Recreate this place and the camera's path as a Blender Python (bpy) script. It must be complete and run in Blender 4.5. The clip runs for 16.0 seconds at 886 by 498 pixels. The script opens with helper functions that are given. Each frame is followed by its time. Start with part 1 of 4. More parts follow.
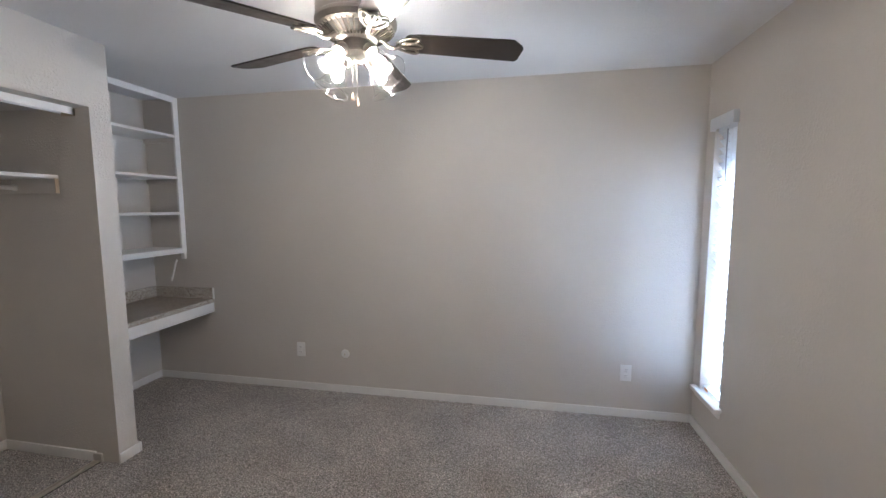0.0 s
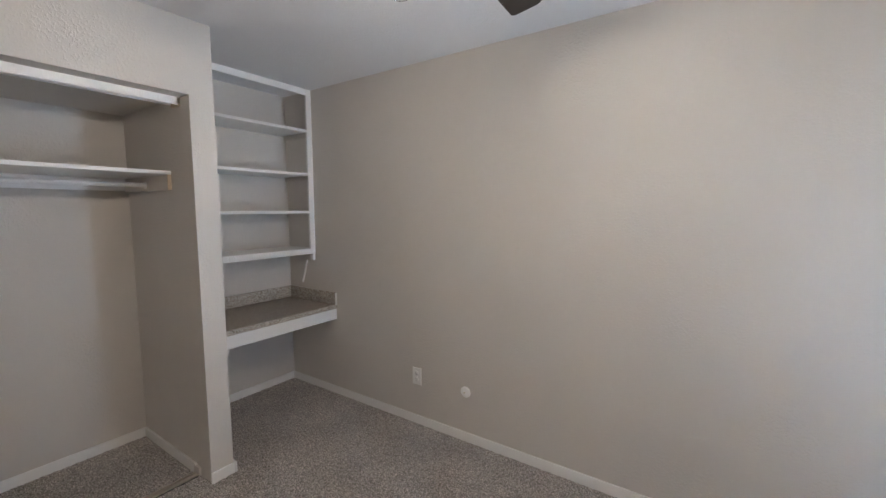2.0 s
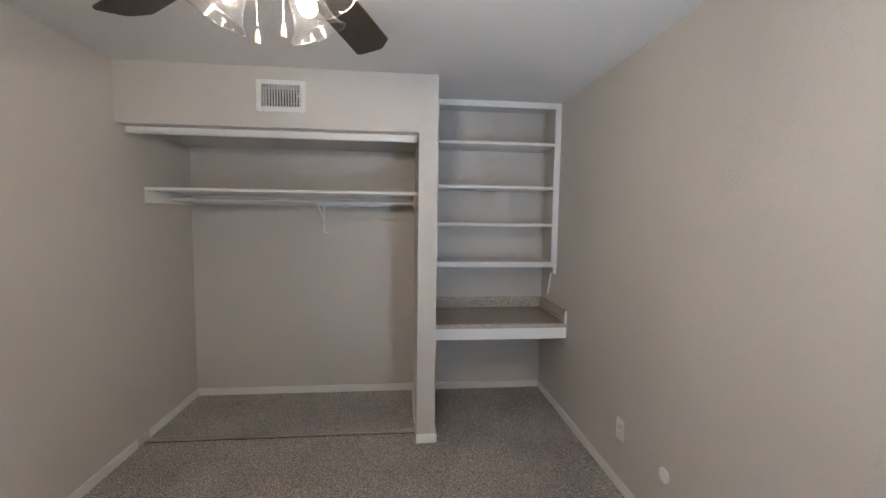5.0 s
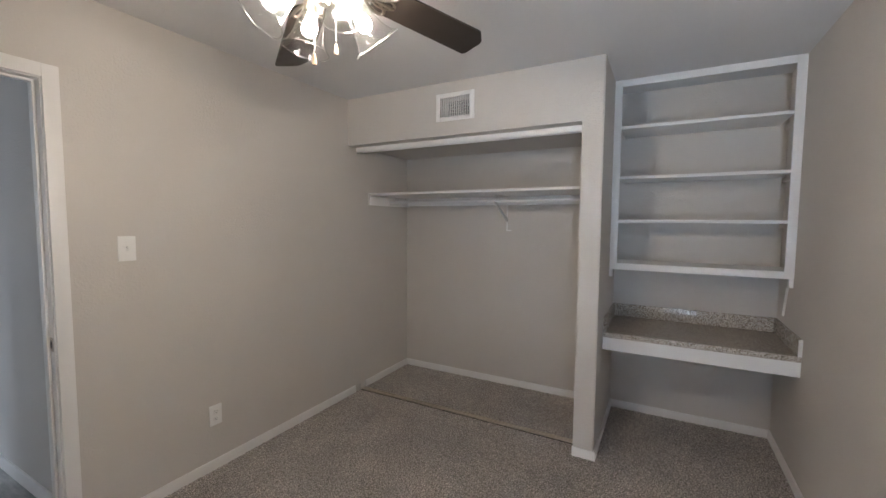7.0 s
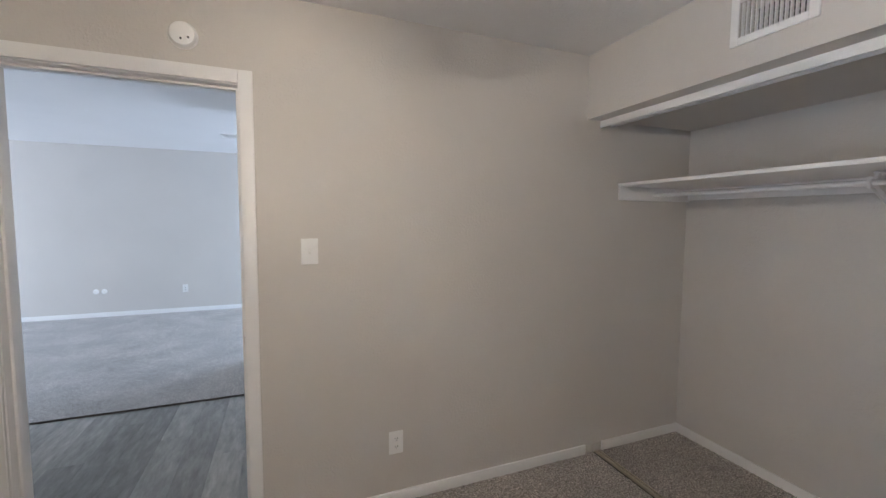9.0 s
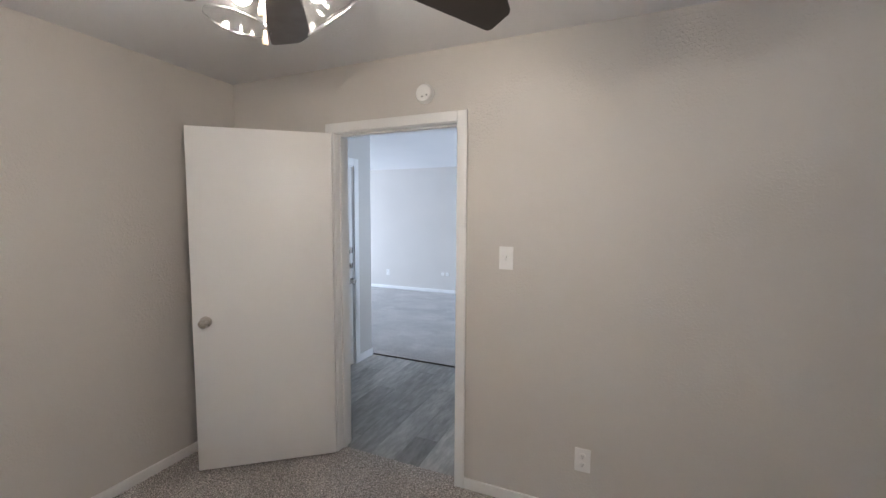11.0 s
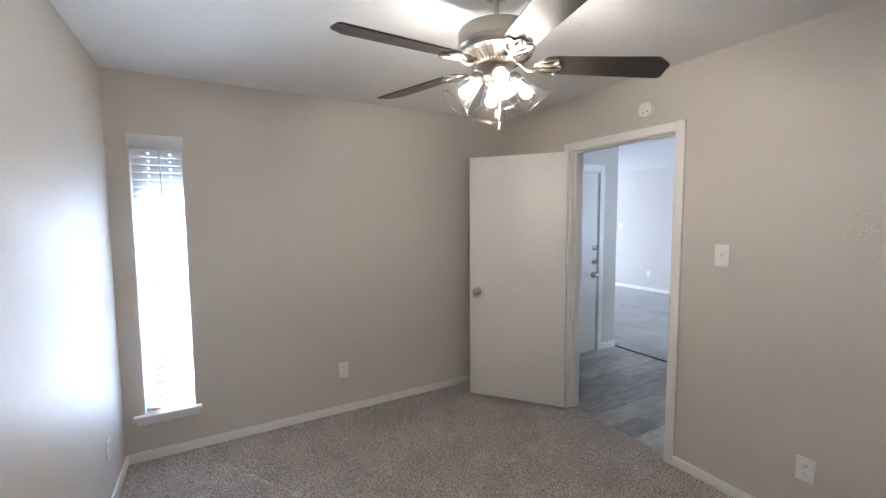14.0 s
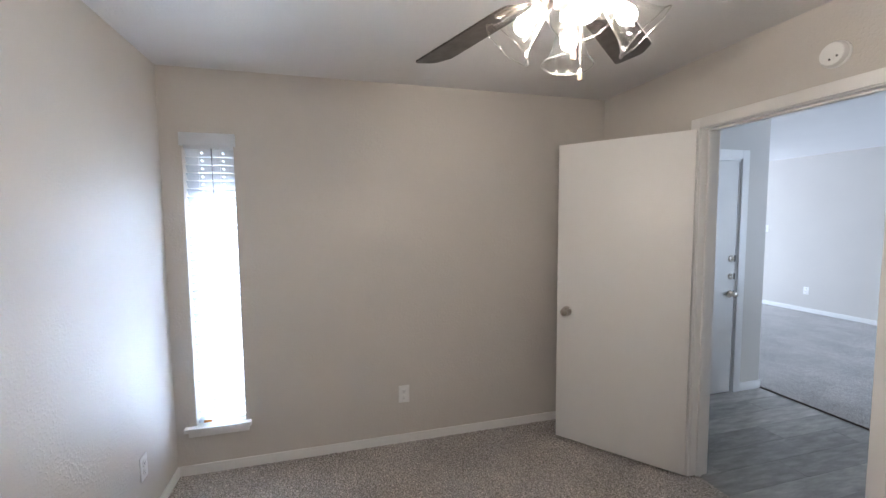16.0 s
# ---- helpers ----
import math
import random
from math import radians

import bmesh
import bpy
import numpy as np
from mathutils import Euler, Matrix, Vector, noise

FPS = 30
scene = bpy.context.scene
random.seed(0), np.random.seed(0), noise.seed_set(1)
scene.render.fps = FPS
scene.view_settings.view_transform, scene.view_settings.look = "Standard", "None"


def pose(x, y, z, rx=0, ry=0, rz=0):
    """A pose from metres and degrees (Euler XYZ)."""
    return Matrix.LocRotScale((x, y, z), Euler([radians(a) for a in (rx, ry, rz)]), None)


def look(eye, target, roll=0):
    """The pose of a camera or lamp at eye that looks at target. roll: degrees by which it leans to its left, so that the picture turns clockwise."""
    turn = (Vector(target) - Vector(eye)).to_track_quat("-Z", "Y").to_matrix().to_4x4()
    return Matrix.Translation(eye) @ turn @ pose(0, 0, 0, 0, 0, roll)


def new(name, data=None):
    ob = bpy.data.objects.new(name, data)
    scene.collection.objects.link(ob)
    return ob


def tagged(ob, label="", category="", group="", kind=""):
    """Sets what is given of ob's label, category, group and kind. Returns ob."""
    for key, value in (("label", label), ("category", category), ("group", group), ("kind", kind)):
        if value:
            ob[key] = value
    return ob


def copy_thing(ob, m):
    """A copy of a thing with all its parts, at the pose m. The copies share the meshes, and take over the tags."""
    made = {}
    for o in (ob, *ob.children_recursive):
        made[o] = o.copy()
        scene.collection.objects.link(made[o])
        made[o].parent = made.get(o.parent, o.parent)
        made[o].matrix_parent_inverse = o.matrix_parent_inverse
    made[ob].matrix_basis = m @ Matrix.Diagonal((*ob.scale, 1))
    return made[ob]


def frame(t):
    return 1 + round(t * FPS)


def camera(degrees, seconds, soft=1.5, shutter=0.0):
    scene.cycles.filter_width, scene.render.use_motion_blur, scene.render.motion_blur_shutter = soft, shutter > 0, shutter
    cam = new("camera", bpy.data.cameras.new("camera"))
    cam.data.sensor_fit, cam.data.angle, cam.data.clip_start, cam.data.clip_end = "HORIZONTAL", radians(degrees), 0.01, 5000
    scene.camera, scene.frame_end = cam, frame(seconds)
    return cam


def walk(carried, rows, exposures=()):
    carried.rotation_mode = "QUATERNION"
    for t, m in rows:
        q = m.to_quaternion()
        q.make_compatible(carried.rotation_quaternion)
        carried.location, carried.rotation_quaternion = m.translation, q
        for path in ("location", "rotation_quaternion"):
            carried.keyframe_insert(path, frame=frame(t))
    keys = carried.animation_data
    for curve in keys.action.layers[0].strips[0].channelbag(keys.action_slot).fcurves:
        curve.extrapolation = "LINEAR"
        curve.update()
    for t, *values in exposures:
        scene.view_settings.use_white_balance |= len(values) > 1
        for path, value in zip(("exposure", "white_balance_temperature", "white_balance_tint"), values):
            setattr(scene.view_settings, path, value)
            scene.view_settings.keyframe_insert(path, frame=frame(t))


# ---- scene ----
cam = camera(95.0, 16.0)
PATH = [
    (0, (0.004, 0.032, 1.522), (-0.376, 1.986, 1.323), -0.2),
    (0.5, (-0.041, 0.264, 1.522), (-0.588, 2.177, 1.323), -0.1),
    (1, (-0.092, 0.503, 1.518), (-0.791, 2.367, 1.32), -0.0),
    (1.5, (-0.1, 0.711, 1.515), (-1.008, 2.481, 1.318), -0.0),
    (2, (-0.104, 0.905, 1.507), (-1.228, 2.547, 1.313), -0.1),
    (2.5, (-0.08, 1.067, 1.536), (-1.47, 2.493, 1.347), 0.0),
    (3, (-0.013, 1.268, 1.509), (-1.627, 2.437, 1.337), 0.1),
    (3.5, (0.098, 1.424, 1.506), (-1.68, 2.323, 1.33), 0.2),
    (4, (0.208, 1.552, 1.54), (-1.668, 2.218, 1.345), 0.5),
    (4.2, (0.233, 1.597, 1.536), (-1.671, 2.183, 1.355), 0.5),
    (6.3, (0.407, 2.314, 1.558), (-1.5, 1.73, 1.404), 0.4),
    (6.5, (0.363, 2.37, 1.531), (-1.505, 1.671, 1.388), 0.2),
    (7, (0.235, 2.381, 1.477), (-1.519, 1.429, 1.341), 0.4),
    (7.5, (0.029, 2.327, 1.475), (-1.571, 1.136, 1.327), 0.5),
    (8, (-0.203, 2.301, 1.485), (-1.578, 0.857, 1.334), 0.6),
    (8.5, (-0.462, 2.216, 1.497), (-1.533, 0.534, 1.342), 0.5),
    (9, (-0.651, 2.077, 1.49), (-1.38, 0.22, 1.342), 0.4),
    (9.5, (-0.782, 2.0, 1.528), (-1.138, 0.039, 1.365), 0.5),
    (10, (-0.96, 2.024, 1.527), (-0.881, 0.031, 1.38), 0.4),
    (10.2, (-1.028, 2.051, 1.528), (-0.777, 0.072, 1.383), 0.4),
    (12.3, (-1.673, 2.465, 1.593), (-0.38, 0.949, 1.42), -0.1),
    (12.5, (-1.711, 2.521, 1.576), (-0.366, 1.049, 1.414), -0.1),
    (13, (-1.82, 2.575, 1.56), (-0.344, 1.234, 1.405), -0.2),
    (13.5, (-1.927, 2.587, 1.545), (-0.307, 1.424, 1.393), -0.3),
    (14, (-1.942, 2.537, 1.556), (-0.209, 1.552, 1.4), -0.4),
    (14.5, (-1.92, 2.416, 1.57), (-0.095, 1.611, 1.419), -0.5),
    (15, (-1.858, 2.301, 1.568), (0.027, 1.651, 1.42), -0.5),
    (15.5, (-1.746, 2.197, 1.567), (0.175, 1.663, 1.415), -0.5),
    (16, (-1.528, 2.126, 1.563), (0.396, 1.6, 1.415), -0.5),
]
walk(cam, [(t, look(eye, target, roll)) for t, eye, target, roll in PATH], exposures=[(0, 1.48, 5900, 10), (1.5, 1.53, 6120, 10), (3.5, 1.62, 6200, 10), (6.5, 1.52, 6250, 10), (9.5, 1.60, 6100, 10), (12.5, 1.66, 6000, 10), (16, 1.60, 6050, 10)])

# ---- world, sun, lamps ----
SUN_AZ, SUN_EL = radians(32.5), radians(46.5)      # towards the sun: angle from +x to +y, and height
world = bpy.data.worlds.new("world")
world.use_nodes = True
scene.world = world
wn = world.node_tree
sky = wn.nodes.new("ShaderNodeTexSky")
sky.sky_type, sky.sun_disc = "NISHITA", False
sky.sun_elevation, sky.sun_rotation = SUN_EL, radians(90) - SUN_AZ
wn.links.new(sky.outputs[0], wn.nodes["Background"].inputs[0])
wn.nodes["Background"].inputs[1].default_value = 0.12
sun_dir = Vector((math.cos(SUN_AZ) * math.cos(SUN_EL), math.sin(SUN_AZ) * math.cos(SUN_EL), math.sin(SUN_EL)))
sun = new("sun", bpy.data.lights.new("sun", "SUN"))
sun.data.energy, sun.data.angle, sun.data.color = 5.0, radians(0.5), (1.0, 0.965, 0.92)
sun.matrix_world = look(sun_dir * 20, (0, 0, 0))


def window_lamp(name, eye, target, w, h, power, color, spread=180):
    lamp = new(name, bpy.data.lights.new(name, "AREA"))
    lamp.data.shape, lamp.data.size, lamp.data.size_y = "RECTANGLE", w, h
    lamp.data.energy, lamp.data.color = power, color
    lamp.data.spread = radians(spread)
    lamp.matrix_world = look(eye, target)
    return lamp


window_lamp("bedroom_window_light", (1.44, 2.83, 0.98), (-3.2, 1.8, 1.0), 0.30, 1.4, 27, (0.64, 0.80, 1.0), 100)
window_lamp("living_window_light", (7.48, -3.6, 1.25), (0.0, -3.6, 1.25), 2.4, 1.9, 84, (0.66, 0.79, 1.0))
# added fill on an unseen dining wall, brightens entry and front door
window_lamp("added_dining_fill", (-3.18, -4.3, 1.35), (0.0, -4.0, 1.35), 1.5, 1.3, 44, (0.64, 0.79, 1.0))
BULB_POWER = 120.0
HALL_POWER = 30.0

# ---- plan ----
N, S, E, C, B = 3.075, 0.088, 1.205, -2.353, -3.22     # wall faces: north, south, east, closet front, back
TOP = 2.455                                           # ceiling
STUB0, STUB1 = 1.924, 2.049                           # the wall between closet and alcove
HEAD = 2.086                                          # closet opening's height
SOUT = -0.035                                         # the south wall's far face
DX0, DX1, DTOP = -0.478, 0.340, 2.057                 # bedroom doorway
KX = -0.565                                           # kitchen wall
EX = 1.205                                            # entry wall
VY = -1.625                                           # where the planks end
FAR = -5.28                                           # living room's far wall
HALL = -6.75                                          # hall's end wall
LTOP = 2.515                                          # living room ceiling


# ---- materials ----
def nodes_of(name):
    m = bpy.data.materials.new(name)
    m.use_nodes = True
    nt = m.node_tree
    return m, nt, nt.nodes["Principled BSDF"]


def noise_node(nt, co, scale, detail=4.0, rough=0.55):
    n = nt.nodes.new("ShaderNodeTexNoise")
    n.inputs["Scale"].default_value, n.inputs["Detail"].default_value, n.inputs["Roughness"].default_value = scale, detail, rough
    nt.links.new(co, n.inputs["Vector"])
    return n.outputs["Fac"]


def ramp(nt, fac, stops):
    r = nt.nodes.new("ShaderNodeValToRGB")
    el = r.color_ramp.elements
    while len(el) < len(stops):
        el.new(0.5)
    for e, (p, c) in zip(el, stops):
        e.position, e.color = p, (*c, 1.0)
    nt.links.new(fac, r.inputs["Fac"])
    return r.outputs["Color"]


def grey(v):
    return (v, v, v)


def mix_color(nt, fac, a, b, mode="MIX"):
    n = nt.nodes.new("ShaderNodeMix")
    n.data_type, n.blend_type = "RGBA", mode
    for sock, val in ((n.inputs["Factor"], fac), (n.inputs["A"], a), (n.inputs["B"], b)):
        if isinstance(val, (float, int)):
            sock.default_value = val
        elif isinstance(val, tuple):
            sock.default_value = (*val, 1.0)
        else:
            nt.links.new(val, sock)
    return n.outputs["Result"]


def math_node(nt, op, a, b=0.0):
    n = nt.nodes.new("ShaderNodeMath")
    n.operation = op
    for sock, val in zip(n.inputs, (a, b)):
        if isinstance(val, (float, int)):
            sock.default_value = val
        else:
            nt.links.new(val, sock)
    return n.outputs[0]


def bump(nt, bsdf, height, strength, distance, normal=None):
    b = nt.nodes.new("ShaderNodeBump")
    b.inputs["Strength"].default_value, b.inputs["Distance"].default_value = strength, distance
    nt.links.new(height, b.inputs["Height"])
    if normal:
        nt.links.new(normal, b.inputs["Normal"])
    nt.links.new(b.outputs[0], bsdf.inputs["Normal"])
    return b.outputs[0]


def coords(nt, kind="Object"):
    return nt.nodes.new("ShaderNodeTexCoord").outputs[kind]


def paint(name, color, rough=0.55, texture=0.5, blotch=0.06, spec=0.35):
    """Wall paint rolled over sprayed texture: flattened blobs, fine stipple, faint roller patches."""
    m, nt, p = nodes_of(name)
    co = coords(nt)
    patch = noise_node(nt, co, 1.3, 3.0)
    fine = noise_node(nt, co, 26.0, 3.0)
    shade = mix_color(nt, patch, tuple(c * (1 - blotch) for c in color), tuple(min(1, c * (1 + blotch)) for c in color))
    shade = mix_color(nt, math_node(nt, "MULTIPLY", fine, 0.12), shade, tuple(c * 0.86 for c in color))
    nt.links.new(shade, p.inputs["Base Color"])
    p.inputs["Roughness"].default_value = rough
    p.inputs["Specular IOR Level"].default_value = spec
    blob = ramp(nt, noise_node(nt, co, 80.0, 2.0, 0.45), [(0.50, grey(0.0)), (0.62, grey(1.0))])
    where = ramp(nt, noise_node(nt, co, 3.2, 2.0), [(0.42, grey(0.15)), (0.68, grey(1.0))])
    h = math_node(nt, "MULTIPLY", blob, where)
    h = math_node(nt, "ADD", h, math_node(nt, "MULTIPLY", noise_node(nt, co, 150.0, 2.0), 0.35))
    n1 = bump(nt, p, h, texture, 0.0024)
    bump(nt, p, noise_node(nt, co, 2.2, 1.0), 0.35, 0.012, n1)
    return m


def satin(name, color, rough=0.35, wear=0.05, relief=0.12):
    m, nt, p = nodes_of(name)
    co = coords(nt)
    shade = mix_color(nt, noise_node(nt, co, 7.0, 5.0), tuple(c * (1 - wear) for c in color), tuple(min(1, c * (1 + wear)) for c in color))
    nt.links.new(shade, p.inputs["Base Color"])
    nt.links.new(ramp(nt, noise_node(nt, co, 18.0, 3.0), [(0.3, grey(rough * 0.85)), (0.7, grey(min(1, rough * 1.2)))]), p.inputs["Roughness"])
    bump(nt, p, noise_node(nt, co, 55.0, 3.0), relief, 0.0015)
    return m


def metal(name, color, rough=0.25, brush=0.06):
    m, nt, p = nodes_of(name)
    co = coords(nt)
    p.inputs["Metallic"].default_value = 1.0
    st = nt.nodes.new("ShaderNodeMapping")
    st.inputs["Scale"].default_value = (6, 6, 160)
    nt.links.new(co, st.inputs["Vector"])
    f = noise_node(nt, st.outputs[0], 6.0, 3.0)
    nt.links.new(mix_color(nt, f, tuple(c * 0.9 for c in color), color), p.inputs["Base Color"])
    nt.links.new(ramp(nt, f, [(0.3, grey(max(0.02, rough - brush))), (0.7, grey(rough + brush))]), p.inputs["Roughness"])
    return m


def carpet_mat(name, dark, light):
    m, nt, p = nodes_of(name)
    co = coords(nt)
    tuft = nt.nodes.new("ShaderNodeTexVoronoi")
    tuft.inputs["Scale"].default_value = 145.0
    nt.links.new(co, tuft.inputs["Vector"])
    fleck = ramp(nt, noise_node(nt, co, 130.0, 3.0, 0.7), [(0.41, dark), (0.59, light)])
    cellv = nt.nodes.new("ShaderNodeSeparateColor")
    nt.links.new(tuft.outputs["Color"], cellv.inputs[0])
    shade = mix_color(nt, math_node(nt, "MULTIPLY", cellv.outputs[0], 0.4), fleck, tuple(c * 0.55 for c in dark))
    # shade in the pits between tufts, multiplied into the colour
    pit_shade = ramp(nt, tuft.outputs["Distance"], [(0.25, grey(1.1)), (0.65, grey(0.55))])
    shade = mix_color(nt, 1.0, shade, pit_shade, "MULTIPLY")
    lay = ramp(nt, noise_node(nt, co, 2.6, 4.0, 0.6), [(0.35, grey(0.82)), (0.65, grey(1.08))])
    nt.links.new(mix_color(nt, 1.0, shade, lay, "MULTIPLY"), p.inputs["Base Color"])
    p.inputs["Roughness"].default_value = 0.95
    p.inputs["Specular IOR Level"].default_value = 0.1
    p.inputs["Sheen Weight"].default_value = 0.25
    h = math_node(nt, "SUBTRACT", 1.0, tuft.outputs["Distance"])
    n1 = bump(nt, p, h, 0.7, 0.006)
    bump(nt, p, noise_node(nt, co, 34.0, 3.0), 0.5, 0.008, n1)
    return m


def plank_mat():
    m, nt, p = nodes_of("grey_plank")
    info = nt.nodes.new("ShaderNodeObjectInfo")
    co = coords(nt)
    shift = nt.nodes.new("ShaderNodeVectorMath")
    shift.operation = "MULTIPLY_ADD"
    nt.links.new(info.outputs["Random"], shift.inputs[0])
    shift.inputs[1].default_value = (31.0, 17.0, 5.0)
    nt.links.new(co, shift.inputs[2])
    st = nt.nodes.new("ShaderNodeMapping")
    st.inputs["Scale"].default_value = (1.0, 0.22, 1.0)
    nt.links.new(shift.outputs[0], st.inputs["Vector"])
    grain = noise_node(nt, st.outputs[0], 26.0, 6.0, 0.65)
    cloud = noise_node(nt, st.outputs[0], 9.0, 3.0)
    c = ramp(nt, grain, [(0.30, (0.20, 0.202, 0.192)), (0.52, (0.34, 0.340, 0.325)), (0.72, (0.50, 0.493, 0.472))])
    c = mix_color(nt, math_node(nt, "MULTIPLY", cloud, 0.6), c, (0.235, 0.228, 0.215))
    tone = ramp(nt, info.outputs["Random"], [(0.0, grey(0.68)), (0.5, grey(1.0)), (1.0, grey(1.42))])
    nt.links.new(mix_color(nt, 1.0, c, tone, "MULTIPLY"), p.inputs["Base Color"])
    nt.links.new(ramp(nt, grain, [(0.3, grey(0.42)), (0.7, grey(0.3))]), p.inputs["Roughness"])
    bump(nt, p, grain, 0.25, 0.001)
    return m


def speckle_mat(name, worn):
    """Speckled laminate; worn: how far rubbing has evened out the flecks."""
    m, nt, p = nodes_of(name)
    co = coords(nt)
    v = nt.nodes.new("ShaderNodeTexVoronoi")
    v.inputs["Scale"].default_value = 210.0
    nt.links.new(co, v.inputs["Vector"])
    sp = nt.nodes.new("ShaderNodeSeparateColor")
    nt.links.new(v.outputs["Color"], sp.inputs[0])
    c = ramp(nt, sp.outputs[0], [(0.0, (0.12, 0.09, 0.07)), (0.26, (0.33, 0.28, 0.23)), (0.55, (0.52, 0.465, 0.40)), (0.9, (0.72, 0.68, 0.61))])
    nt.links.new(mix_color(nt, worn, c, (0.29, 0.245, 0.205)), p.inputs["Base Color"])
    nt.links.new(ramp(nt, noise_node(nt, co, 5.0, 2.0), [(0.3, grey(0.20)), (0.7, grey(0.25))]), p.inputs["Roughness"])
    return m


def thin_glass(name, tint=(1, 1, 1), gloss=0.05, floor_gloss=0.0, rim=0.9):
    m = bpy.data.materials.new(name)
    m.use_nodes = True
    nt = m.node_tree
    nt.nodes.remove(nt.nodes["Principled BSDF"])
    tr, gl = nt.nodes.new("ShaderNodeBsdfTransparent"), nt.nodes.new("ShaderNodeBsdfGlossy")
    tr.inputs[0].default_value = (*tint, 1)
    gl.inputs["Roughness"].default_value = gloss
    lw = nt.nodes.new("ShaderNodeLayerWeight")
    edge = math_node(nt, "MULTIPLY_ADD", math_node(nt, "POWER", lw.outputs["Facing"], 4.0), rim)
    edge.node.inputs[2].default_value = 0.04
    mx = nt.nodes.new("ShaderNodeMixShader")
    nt.links.new(math_node(nt, "ADD", edge, floor_gloss), mx.inputs[0])
    nt.links.new(tr.outputs[0], mx.inputs[1])
    nt.links.new(gl.outputs[0], mx.inputs[2])
    nt.links.new(mx.outputs[0], nt.nodes["Material Output"].inputs[0])
    return m


def seeded_glass():
    """Thin bubbly glass: mostly clear, a sheen at the edges, some light caught in the seeds."""
    m = thin_glass("clear_seeded_glass", (0.96, 0.96, 0.95), 0.04, 0.0, 0.5)
    nt = m.node_tree
    clear = nt.nodes["Material Output"].inputs[0].links[0].from_socket
    tl = nt.nodes.new("ShaderNodeBsdfTranslucent")
    tl.inputs[0].default_value = (0.9, 0.9, 0.88, 1)
    seeds = ramp(nt, noise_node(nt, coords(nt), 70.0, 3.0, 0.6), [(0.45, grey(0.0)), (0.65, grey(0.018))])
    mx = nt.nodes.new("ShaderNodeMixShader")
    nt.links.new(seeds, mx.inputs[0])
    nt.links.new(clear, mx.inputs[1])
    nt.links.new(tl.outputs[0], mx.inputs[2])
    nt.links.new(mx.outputs[0], nt.nodes["Material Output"].inputs[0])
    return m


def slat_mat():
    m, nt, p = nodes_of("white_vinyl_slat")
    co = coords(nt)
    p.inputs["Base Color"].default_value = (0.86, 0.87, 0.88, 1)
    p.inputs["Roughness"].default_value = 0.4
    tl = nt.nodes.new("ShaderNodeBsdfTranslucent")
    nt.links.new(ramp(nt, noise_node(nt, co, 14.0, 2.0), [(0.3, (0.80, 0.84, 0.90)), (0.7, (0.86, 0.89, 0.94))]), tl.inputs[0])
    mx = nt.nodes.new("ShaderNodeMixShader")
    mx.inputs[0].default_value = 0.36
    nt.links.new(p.outputs[0], mx.inputs[1])
    nt.links.new(tl.outputs[0], mx.inputs[2])
    nt.links.new(mx.outputs[0], nt.nodes["Material Output"].inputs[0])
    return m


def glow(name, color, strength):
    m, nt, p = nodes_of(name)
    p.inputs["Base Color"].default_value = (*color, 1)
    p.inputs["Emission Color"].default_value = (*color, 1)
    p.inputs["Emission Strength"].default_value = strength
    return m


WALL = paint("greige_wall_paint", (0.637, 0.597, 0.552), 0.52, 0.42)
CEIL = paint("white_ceiling_paint", (0.80, 0.79, 0.785), 0.8, 0.5, 0.04, 0.2)
LWALL = paint("living_wall_paint", (0.634, 0.60, 0.56), 0.6, 0.4)
TRIM = satin("white_trim_paint", (0.86, 0.845, 0.825), 0.38, 0.02, 0.03)
DOORP = satin("white_door_paint", (0.80, 0.78, 0.755), 0.42, 0.015, 0.04)
BACKP = satin("old_white_shelf_paint", (0.70, 0.68, 0.65), 0.5, 0.04)
RAWWOOD = satin("bare_pine", (0.55, 0.44, 0.32), 0.6, 0.15)
PLASTIC = satin("white_plastic", (0.88, 0.87, 0.85), 0.3, 0.02, 0.03)
# black of the dial; elsewhere a flat dark colour for shade in holes
DARK = satin("black_dial_and_hole_shade", (0.03, 0.03, 0.03), 0.6)
# near-black colour stands in for the shade inside the vents
DUCT_SHADE = satin("duct_shade_black", (0.03, 0.028, 0.025), 0.8, 0.3)
CARPET = carpet_mat("taupe_carpet", (0.275, 0.236, 0.208), (0.98, 0.895, 0.825))
LCARPET = carpet_mat("light_carpet", (0.42, 0.39, 0.365), (0.78, 0.74, 0.70))
EDGE = satin("carpet_edge_backing", (0.10, 0.085, 0.07), 0.9, 0.3, 0.5)
PLANK = plank_mat()
SUB = satin("plank_joint", (0.11, 0.105, 0.10), 0.8)
SPECK = speckle_mat("speckled_laminate", 0.0)
DESKTOP = speckle_mat("worn_speckled_laminate", 0.7)
NICKEL = metal("brushed_nickel", (0.50, 0.46, 0.41), 0.34)
# nickel with shade put into its colour, holds down bulb glare on the fins
FINM = metal("shaded_nickel_fins", (0.085, 0.075, 0.062), 0.5)
IRON = metal("satin_nickel_bracket", (0.28, 0.255, 0.22), 0.36)
SHINY = metal("polished_nickel", (0.56, 0.515, 0.455), 0.27, 0.04)
STEEL = metal("dull_track_metal", (0.74, 0.68, 0.58), 0.5)
BRASS = metal("worn_brass", (0.70, 0.52, 0.26), 0.3)
BLADE = satin("dark_espresso_blade", (0.022, 0.017, 0.014), 0.34, 0.2, 0.03)
SHADE = seeded_glass()
PANE = thin_glass("window_glass")
SLAT = slat_mat()
BULB = glow("lit_bulb", (1.0, 0.865, 0.73), BULB_POWER)
HALLB = glow("lit_hall_globe", (1.0, 0.90, 0.74), HALL_POWER)
